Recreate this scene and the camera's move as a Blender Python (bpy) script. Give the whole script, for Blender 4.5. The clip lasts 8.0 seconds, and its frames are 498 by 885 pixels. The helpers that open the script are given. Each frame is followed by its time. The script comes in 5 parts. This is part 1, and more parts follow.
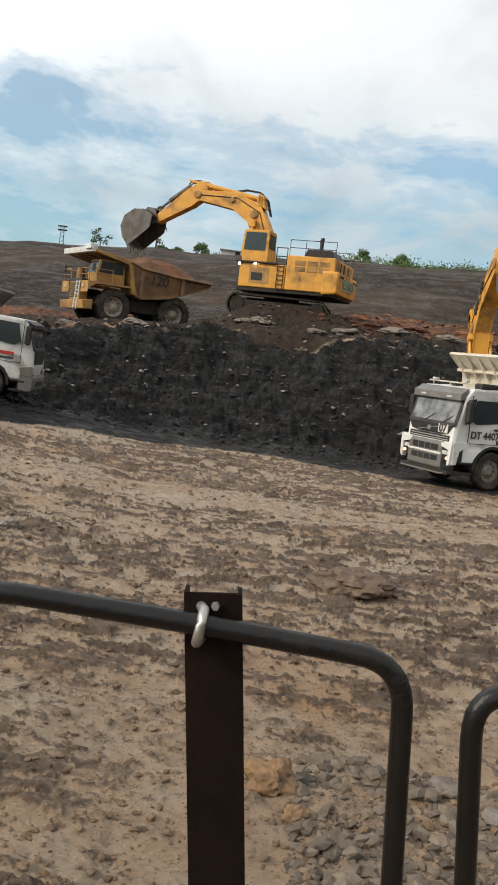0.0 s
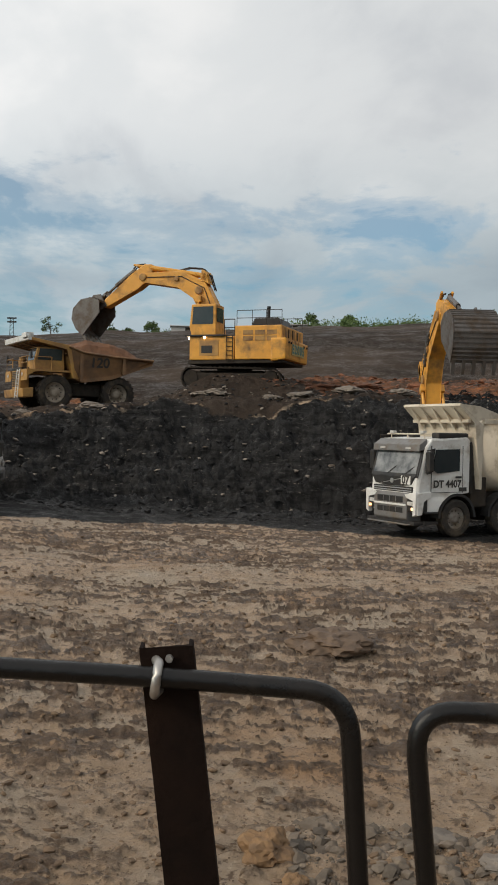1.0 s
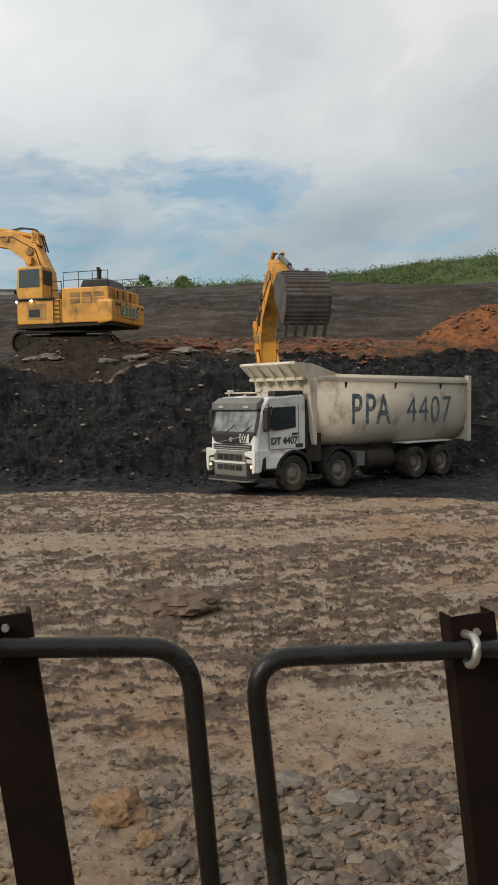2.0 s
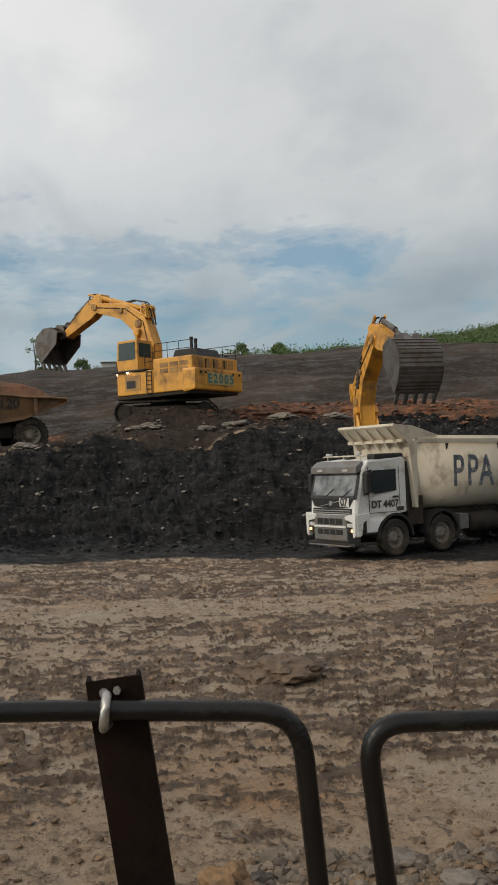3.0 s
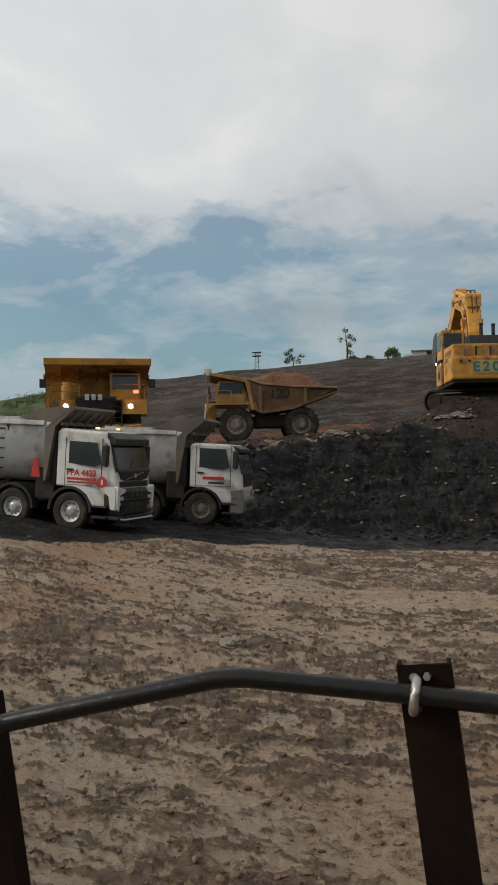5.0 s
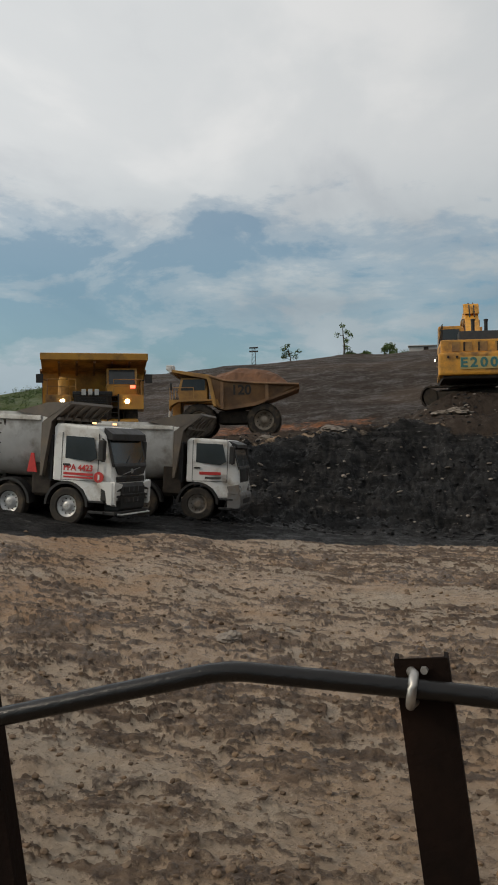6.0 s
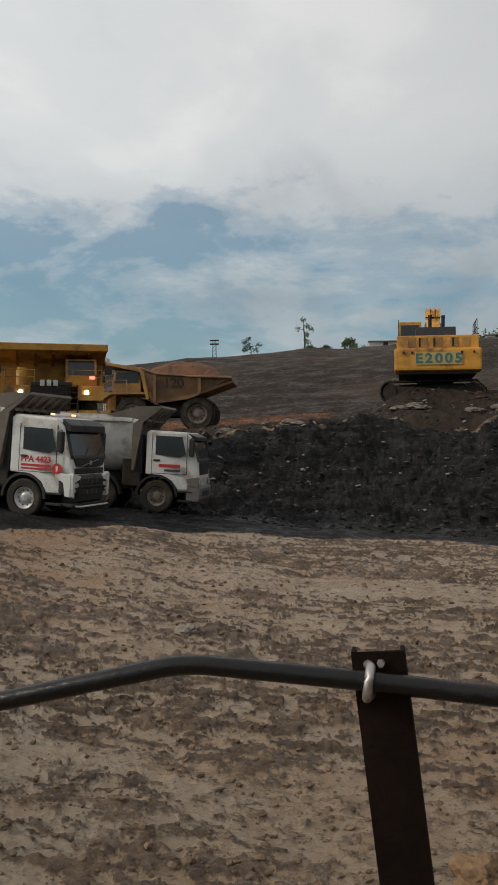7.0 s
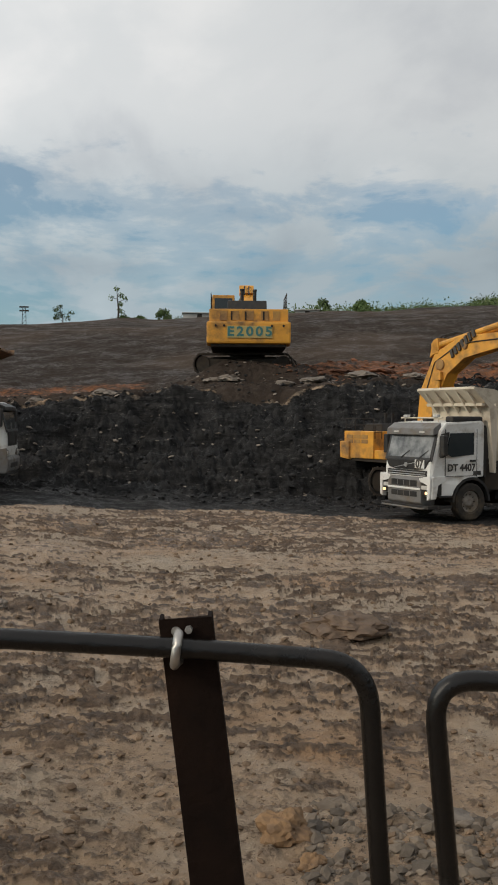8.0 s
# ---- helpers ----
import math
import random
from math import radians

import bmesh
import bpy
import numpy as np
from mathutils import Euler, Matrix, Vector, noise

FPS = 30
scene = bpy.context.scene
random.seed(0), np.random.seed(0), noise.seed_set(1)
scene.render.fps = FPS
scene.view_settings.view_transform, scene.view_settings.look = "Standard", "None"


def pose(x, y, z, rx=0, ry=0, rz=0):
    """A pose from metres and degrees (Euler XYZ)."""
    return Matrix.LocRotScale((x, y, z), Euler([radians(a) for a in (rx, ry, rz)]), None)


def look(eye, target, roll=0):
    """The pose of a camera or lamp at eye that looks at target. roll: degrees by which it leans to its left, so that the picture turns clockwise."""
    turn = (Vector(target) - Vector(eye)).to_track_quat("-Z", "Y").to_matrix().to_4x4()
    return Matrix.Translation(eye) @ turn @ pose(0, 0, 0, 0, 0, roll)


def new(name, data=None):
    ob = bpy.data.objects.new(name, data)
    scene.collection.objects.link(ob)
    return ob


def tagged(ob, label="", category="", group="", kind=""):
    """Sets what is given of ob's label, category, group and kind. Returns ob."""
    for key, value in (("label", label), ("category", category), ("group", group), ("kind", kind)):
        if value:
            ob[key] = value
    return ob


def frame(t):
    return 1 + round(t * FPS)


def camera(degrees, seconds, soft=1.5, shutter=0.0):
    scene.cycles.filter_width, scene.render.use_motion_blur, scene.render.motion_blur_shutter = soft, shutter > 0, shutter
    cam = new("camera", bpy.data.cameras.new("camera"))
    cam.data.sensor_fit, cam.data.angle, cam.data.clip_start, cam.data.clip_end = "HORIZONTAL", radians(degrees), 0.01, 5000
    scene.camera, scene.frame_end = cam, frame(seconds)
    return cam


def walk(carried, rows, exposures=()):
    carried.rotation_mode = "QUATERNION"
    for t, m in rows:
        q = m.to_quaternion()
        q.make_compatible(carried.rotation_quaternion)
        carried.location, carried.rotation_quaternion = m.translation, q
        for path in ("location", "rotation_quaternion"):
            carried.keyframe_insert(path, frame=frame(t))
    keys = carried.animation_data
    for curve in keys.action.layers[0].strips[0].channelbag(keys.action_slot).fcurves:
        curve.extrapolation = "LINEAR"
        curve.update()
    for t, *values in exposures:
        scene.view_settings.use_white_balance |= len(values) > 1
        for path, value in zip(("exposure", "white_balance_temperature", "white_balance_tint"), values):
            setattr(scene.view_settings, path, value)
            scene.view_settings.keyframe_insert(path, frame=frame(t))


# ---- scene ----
# ---- the camera and its way ----
EYE = 3.3
cam = camera(30.8, 8.0, soft=1.8)
ROWS = [
    (0, -0.056, 0.150, -0.002, -5.23, -6.55, 0.42),
    (0.1, -0.047, 0.110, 0.008, -3.37, -5.43, -0.32),
    (0.2, -0.035, 0.070, 0.012, -3.18, -4.75, -2.81),
    (0.3, -0.016, 0.035, 0.005, -2.40, -3.23, -4.33),
    (0.4, -0.007, -0.001, 0.011, -0.92, -2.66, -5.79),
    (0.5, -0.002, -0.001, 0.004, 0.14, -1.78, -6.29),
    (0.6, -0.003, 0.000, -0.001, -0.36, -1.25, -7.68),
    (0.7, -0.001, 0.003, 0.001, 0.18, -1.05, -6.88),
    (0.8, -0.008, 0.004, 0.009, 0.23, -1.09, -5.38),
    (0.9, -0.005, -0.000, 0.005, -0.25, -0.58, -2.86),
    (1, -0.004, 0.014, -0.005, -0.64, -0.99, -2.09),
    (1.1, -0.001, -0.010, 0.003, -1.35, -0.52, -2.56),
    (1.2, 0.007, -0.001, -0.011, -2.65, 0.18, -6.10),
    (1.3, 0.005, 0.017, -0.009, -4.84, -0.55, -9.89),
    (1.4, -0.002, -0.009, 0.006, -5.05, 0.09, -11.28),
    (1.5, 0.000, 0.000, 0.000, -4.97, 0.00, -12.00),
    (1.7, 0.009, 0.010, -0.007, -4.14, 0.78, -12.48),
    (2.8, 0.006, 0.002, -0.016, -0.29, 2.00, -10.10),
    (3, -0.003, 0.011, -0.018, 1.24, 2.33, -6.08),
    (3.2, -0.013, -0.003, -0.006, 1.63, 1.86, -5.02),
    (3.3, -0.006, -0.004, 0.006, 1.28, 1.69, -1.84),
    (3.4, -0.011, -0.005, 0.009, 2.43, 1.55, 3.70),
    (3.5, -0.013, -0.003, -0.015, 2.40, 1.00, 7.49),
    (4, -0.014, -0.019, -0.013, 0.39, 0.85, 8.71),
    (4.5, -0.015, -0.016, -0.016, 0.30, 0.50, 11.60),
    (5, -0.012, -0.021, -0.017, 1.04, 0.74, 13.27),
    (6.5, -0.015, -0.012, -0.022, 0.58, 0.41, 12.59),
    (7, -0.015, -0.018, -0.019, 0.28, 0.10, 10.51),
    (7.5, -0.015, -0.007, -0.023, -1.38, -0.07, 7.25),
    (7.9, -0.015, -0.011, -0.019, -1.27, -0.49, 1.12),
    (8, -0.010, 0.010, -0.029, -1.51, -0.38, -1.27),
]
EXPOSURES = [(0.0, 0.05), (0.5, -0.31), (1.0, -0.4), (1.5, -0.24), (3.0, -0.54), (3.5, -0.52), (4.5, -0.65), (6.5, -0.68), (7.5, -0.64), (8.0, -0.54)]
walk(cam, [(t, pose(x, y, EYE + z, 90 + pitch, roll, yaw)) for t, x, y, z, pitch, roll, yaw in ROWS], EXPOSURES)

# ---- sky and sun ----
SUN_ELEV, SUN_AZ = 30.0, -112.0     # degrees above the horizon; bearing from +y towards +x


def make_sky():
    w = bpy.data.worlds.new("sky")
    scene.world = w
    w.use_nodes = True
    nt = w.node_tree
    nt.nodes.clear()
    N, L = nt.nodes.new, nt.links.new
    out, bg = N("ShaderNodeOutputWorld"), N("ShaderNodeBackground")
    sky = N("ShaderNodeTexSky")
    sky.sky_type = "NISHITA"
    sky.sun_disc = False
    sky.sun_elevation, sky.sun_rotation = radians(SUN_ELEV), radians(SUN_AZ)
    sky.air_density, sky.dust_density = 1.0, 2.0
    dim = N("ShaderNodeVectorMath")
    dim.operation = "MULTIPLY"
    dim.inputs[1].default_value = (0.098, 0.142, 0.152)
    L(sky.outputs[0], dim.inputs[0])
    tc = N("ShaderNodeTexCoord")
    # cloud sheet: the direction, pressed onto a flat layer, so that clouds flatten towards the horizon
    sep = N("ShaderNodeSeparateXYZ")
    L(tc.outputs["Generated"], sep.inputs[0])

    def math_node(op, a, b=None):
        m = N("ShaderNodeMath")
        m.operation = op
        for i, v in enumerate((a, b)):
            if v is None:
                continue
            if isinstance(v, (int, float)):
                m.inputs[i].default_value = v
            else:
                L(v, m.inputs[i])
        return m.outputs[0]
    zz = math_node("MAXIMUM", sep.outputs[2], 0.0)
    den = math_node("ADD", zz, 0.22)
    comb = N("ShaderNodeCombineXYZ")
    L(math_node("DIVIDE", sep.outputs[0], den), comb.inputs[0])
    L(math_node("DIVIDE", sep.outputs[1], den), comb.inputs[1])

    def cloud(scale, detail, rough, loc, sx=1.0, sy=1.0):
        mp = N("ShaderNodeMapping")
        mp.inputs["Location"].default_value = loc
        mp.inputs["Scale"].default_value = (sx, sy, 1)
        L(comb.outputs[0], mp.inputs[0])
        n = N("ShaderNodeTexNoise")
        n.inputs["Scale"].default_value, n.inputs["Detail"].default_value, n.inputs["Roughness"].default_value = scale, detail, rough
        n.inputs["Distortion"].default_value = 0.25
        L(mp.outputs[0], n.inputs["Vector"])
        return n.outputs["Fac"]

    def ramp(v, *stops):
        r = N("ShaderNodeValToRGB")
        r.color_ramp.interpolation = "EASE"
        e = r.color_ramp.elements
        e[0].position, e[0].color = stops[0][0], (*stops[0][1], 1)
        e[1].position, e[1].color = stops[-1][0], (*stops[-1][1], 1)
        for p, c in stops[1:-1]:
            x = e.new(p)
            x.color = (*c, 1)
        L(v, r.inputs[0])
        return r.outputs[0]
    # a closed sheet high up, breaks lower down, haze along the horizon
    z = sep.outputs[2]
    cover = math_node("ADD", cloud(2.9, 10, 0.60, (5.3, 2.2, 0), 0.9, 0.85), math_node("MULTIPLY", math_node("MAXIMUM", math_node("SUBTRACT", z, 0.22), 0.0), 1.9))
    cover = math_node("ADD", cover, math_node("MULTIPLY", math_node("MAXIMUM", math_node("SUBTRACT", 0.13, z), 0.0), 2.6))
    cover = math_node("ADD", cover, math_node("MULTIPLY", sep.outputs[0], 0.16))
    mask = ramp(cover, (0.40, (0.30, 0.30, 0.30)), (0.48, (0.62, 0.62, 0.62)), (0.58, (1, 1, 1)))
    tone = ramp(cloud(2.6, 7, 0.52, (9.2, 4.4, 0), 0.9, 0.55), (0.32, (0.80, 0.83, 0.86)), (0.5, (0.95, 0.975, 0.985)), (0.66, (1.08, 1.085, 1.08)))
    # cloud light falls off towards the horizon, as it does under a thick sheet
    fall = ramp(z, (0.0, (0.44, 0.54, 0.60)), (0.15, (0.58, 0.67, 0.72)), (0.34, (1, 1, 1)))
    side = N("ShaderNodeVectorMath")
    side.operation = "SCALE"
    L(tone, side.inputs[0])
    L(math_node("ADD", math_node("MULTIPLY", sep.outputs[0], -0.34), 1.02), side.inputs["Scale"])
    mul = N("ShaderNodeMix")
    mul.data_type, mul.blend_type = "RGBA", "MULTIPLY"
    mul.inputs[0].default_value = 1.0
    L(side.outputs[0], mul.inputs["A"])
    L(fall, mul.inputs["B"])
    mix = N("ShaderNodeMix")
    mix.data_type = "RGBA"
    L(mask, mix.inputs[0])
    L(dim.outputs[0], mix.inputs["A"])
    L(mul.outputs["Result"], mix.inputs["B"])
    L(mix.outputs["Result"], bg.inputs[0])
    bg.inputs[1].default_value = 1.0
    L(bg.outputs[0], out.inputs[0])


make_sky()
sun = new("sun", bpy.data.lights.new("sun", "SUN"))
sun.data.energy, sun.data.angle, sun.data.color = 2.3, radians(9), (1.0, 0.88, 0.72)
SUN_DIR = Vector((math.sin(radians(SUN_AZ)) * math.cos(radians(SUN_ELEV)), math.cos(radians(SUN_AZ)) * math.cos(radians(SUN_ELEV)), math.sin(radians(SUN_ELEV))))
sun.matrix_world = look(SUN_DIR * 60, (0, 0, 0))


# ---- materials ----
def mat(name, c1, c2=None, scale=4.0, rough=0.6, rough2=None, metal=0.0, bump=0.0, bump_scale=30.0, dirt=None, dirt_amount=0.0, dirt_scale=1.2, stretch=(1, 1, 1), emit=0.0, vary=0.0, spec=0.5):
    m = bpy.data.materials.new(name)
    m.use_nodes = True
    nt = m.node_tree
    b = nt.nodes["Principled BSDF"]
    N, L = nt.nodes.new, nt.links.new
    b.inputs["Metallic"].default_value = metal
    b.inputs["Specular IOR Level"].default_value = spec
    b.inputs["Roughness"].default_value = rough
    b.inputs["Base Color"].default_value = (*c1, 1)
    if emit:
        b.inputs["Emission Color"].default_value = (*c1, 1)
        b.inputs["Emission Strength"].default_value = emit
        return m
    tc, mp = N("ShaderNodeTexCoord"), N("ShaderNodeMapping")
    mp.inputs["Scale"].default_value = stretch
    L(tc.outputs["Object"], mp.inputs[0])

    def noise_fac(s, lo, hi, det=6):
        n = N("ShaderNodeTexNoise")
        n.inputs["Scale"].default_value, n.inputs["Detail"].default_value, n.inputs["Roughness"].default_value = s, det, 0.62
        L(mp.outputs[0], n.inputs["Vector"])
        r = N("ShaderNodeMapRange")
        r.inputs["From Min"].default_value, r.inputs["From Max"].default_value = lo, hi
        L(n.outputs["Fac"], r.inputs["Value"])
        return r.outputs[0], n.outputs["Fac"]
    col = None
    if c2:
        f, _ = noise_fac(scale, 0.3, 0.7)
        mx = N("ShaderNodeMix")
        mx.data_type = "RGBA"
        mx.inputs["A"].default_value, mx.inputs["B"].default_value = (*c1, 1), (*c2, 1)
        L(f, mx.inputs[0])
        col = mx.outputs["Result"]
    if dirt:
        f, _ = noise_fac(dirt_scale, 0.62 - 0.35 * dirt_amount, 0.78 - 0.2 * dirt_amount, 9)
        mx = N("ShaderNodeMix")
        mx.data_type = "RGBA"
        if col:
            L(col, mx.inputs["A"])
        else:
            mx.inputs["A"].default_value = (*c1, 1)
        mx.inputs["B"].default_value = (*dirt, 1)
        L(f, mx.inputs[0])
        col = mx.outputs["Result"]
        rr = N("ShaderNodeMapRange")
        rr.inputs["To Min"].default_value, rr.inputs["To Max"].default_value = rough, 0.9
        L(f, rr.inputs["Value"])
        L(rr.outputs[0], b.inputs["Roughness"])
    elif rough2 is not None:
        f, _ = noise_fac(scale * 0.7, 0.35, 0.65)
        rr = N("ShaderNodeMapRange")
        rr.inputs["To Min"].default_value, rr.inputs["To Max"].default_value = rough, rough2
        L(f, rr.inputs["Value"])
        L(rr.outputs[0], b.inputs["Roughness"])
    if vary:
        oi, hsv = N("ShaderNodeObjectInfo"), N("ShaderNodeHueSaturation")
        gi = N("ShaderNodeNewGeometry")
        ad = N("ShaderNodeMath")
        ad.operation = "ADD"
        L(oi.outputs["Random"], ad.inputs[0])
        L(gi.outputs["Random Per Island"], ad.inputs[1])
        mr = N("ShaderNodeMapRange")
        mr.inputs["From Max"].default_value = 2.0
        mr.inputs["To Min"].default_value, mr.inputs["To Max"].default_value = 1 - vary, 1 + vary
        L(ad.outputs[0], mr.inputs["Value"])
        L(mr.outputs[0], hsv.inputs["Value"])
        if col:
            L(col, hsv.inputs["Color"])
        else:
            hsv.inputs["Color"].default_value = (*c1, 1)
        col = hsv.outputs[0]
    if col:
        L(col, b.inputs["Base Color"])
    if bump:
        _, n = noise_fac(bump_scale, 0, 1, 8)
        bp = N("ShaderNodeBump")
        bp.inputs["Strength"].default_value, bp.inputs["Distance"].default_value = bump, 0.02
        L(n, bp.inputs["Height"])
        L(bp.outputs[0], b.inputs["Normal"])
    return m


def ground_material():
    """Earth whose kind (tan mud, black coal, red clay, brown pit wall, grass) is mixed by three weights of the sheet, broken up by noise."""
    m = bpy.data.materials.new("earth")
    m.use_nodes = True
    nt = m.node_tree
    b = nt.nodes["Principled BSDF"]
    N, L = nt.nodes.new, nt.links.new
    tc = N("ShaderNodeTexCoord")

    def noise_node(scale, detail=8, rough=0.6, stretch=None):
        n = N("ShaderNodeTexNoise")
        n.inputs["Scale"].default_value, n.inputs["Detail"].default_value, n.inputs["Roughness"].default_value = scale, detail, rough
        if stretch:
            mp = N("ShaderNodeMapping")
            mp.inputs["Scale"].default_value = stretch
            L(tc.outputs["Object"], mp.inputs[0])
            L(mp.outputs[0], n.inputs["Vector"])
        else:
            L(tc.outputs["Object"], n.inputs["Vector"])
        return n.outputs["Fac"]

    def rng(v, a, c, lo=0.0, hi=1.0):
        r = N("ShaderNodeMapRange")
        for k, x in (("From Min", a), ("From Max", c), ("To Min", lo), ("To Max", hi)):
            r.inputs[k].default_value = x
        L(v, r.inputs["Value"])
        return r.outputs[0]

    def mixc(f, a, c):
        x = N("ShaderNodeMix")
        x.data_type = "RGBA"
        for s, v in (("A", a), ("B", c)):
            if isinstance(v, tuple):
                x.inputs[s].default_value = (*v, 1)
            else:
                L(v, x.inputs[s])
        L(f, x.inputs[0])
        return x.outputs["Result"]

    def add(a, c, k=1.0):
        mu = N("ShaderNodeMath")
        mu.operation = "MULTIPLY_ADD"
        L(c, mu.inputs[0])
        mu.inputs[1].default_value = k
        L(a, mu.inputs[2])
        return mu.outputs[0]

    def weight(name):
        a = N("ShaderNodeAttribute")
        a.attribute_name = name
        return a.outputs["Fac"]
    big, mid, fine = noise_node(0.35, 6), noise_node(2.2, 8, 0.65), noise_node(14.0, 8, 0.7)
    streak = noise_node(3.6, 10, 0.74, (0.55, 1.15, 1.0))
    strata = noise_node(1.0, 9, 0.72, (0.7, 0.7, 3.4))
    speck = noise_node(3.2, 9, 0.75, (0.5, 0.6, 2.2))
    # mud: tan clay, grey wet clay, churned clods darkened by mud and by put-in shade
    mud = mixc(rng(mid, 0.36, 0.64), (0.42, 0.298, 0.195), (0.29, 0.203, 0.133))
    mud = mixc(rng(big, 0.46, 0.58), mud, (0.37, 0.295, 0.22))
    mud = mixc(rng(noise_node(0.16, 5, 0.6), 0.52, 0.62), mud, (0.33, 0.205, 0.115))
    # dark flecks put the shaded sides of small clods into the colour
    mud = mixc(rng(noise_node(6.5, 9, 0.72, (0.7, 1.0, 1.0)), 0.56, 0.62), mud, (0.14, 0.094, 0.061))
    mud = mixc(rng(fine, 0.59, 0.66), mud, (0.10, 0.066, 0.043))
    mud = mixc(rng(fine, 0.40, 0.28), mud, (0.50, 0.40, 0.29))
    churned = mixc(rng(streak, 0.36, 0.60), (0.205, 0.135, 0.085), (0.066, 0.042, 0.027))
    mud = mixc(rng(add(weight("w_clod"), fine, 1.1), 0.74, 1.10), mud, churned)
    # coal: grey strata; pale flecks put its glints into the colour
    coal = mixc(rng(strata, 0.42, 0.66), (0.0060, 0.0057, 0.0057), (0.034, 0.0325, 0.0315))
    coal = mixc(rng(speck, 0.585, 0.68), coal, (0.17, 0.157, 0.145))
    red = mixc(rng(mid, 0.36, 0.62), (0.33, 0.125, 0.05), (0.16, 0.075, 0.04))
    red = mixc(rng(speck, 0.54, 0.68), red, (0.085, 0.06, 0.045))
    wall = mixc(rng(mid, 0.36, 0.66), (0.049, 0.037, 0.029), (0.031, 0.024, 0.0195))
    wall = mixc(rng(noise_node(0.06, 6, 0.6), 0.46, 0.6), wall, (0.068, 0.050, 0.038))
    grass = mixc(rng(mid, 0.4, 0.6), (0.06, 0.085, 0.03), (0.09, 0.10, 0.04))
    jit = noise_node(0.9, 8, 0.7)
    c = mud
    for nm, kind in (("w_wall", wall), ("w_red", red), ("w_coal", coal), ("w_grass", grass)):
        f = rng(add(weight(nm), jit, 0.9), 0.85, 1.02)
        c = mixc(f, c, kind)
    L(c, b.inputs["Base Color"])
    L(rng(add(weight("w_wall"), weight("w_coal"), 0.42), 0.05, 0.6, 0.42, 0.04), b.inputs["Specular IOR Level"])
    L(rng(add(big, mid, 0.8), 0.75, 1.05, 0.42, 0.9), b.inputs["Roughness"])
    bp = N("ShaderNodeBump")
    bp.inputs["Strength"].default_value, bp.inputs["Distance"].default_value = 1.0, 0.10
    L(add(add(streak, fine, 0.55), speck, 0.8), bp.inputs["Height"])
    L(bp.outputs[0], b.inputs["Normal"])
    return m


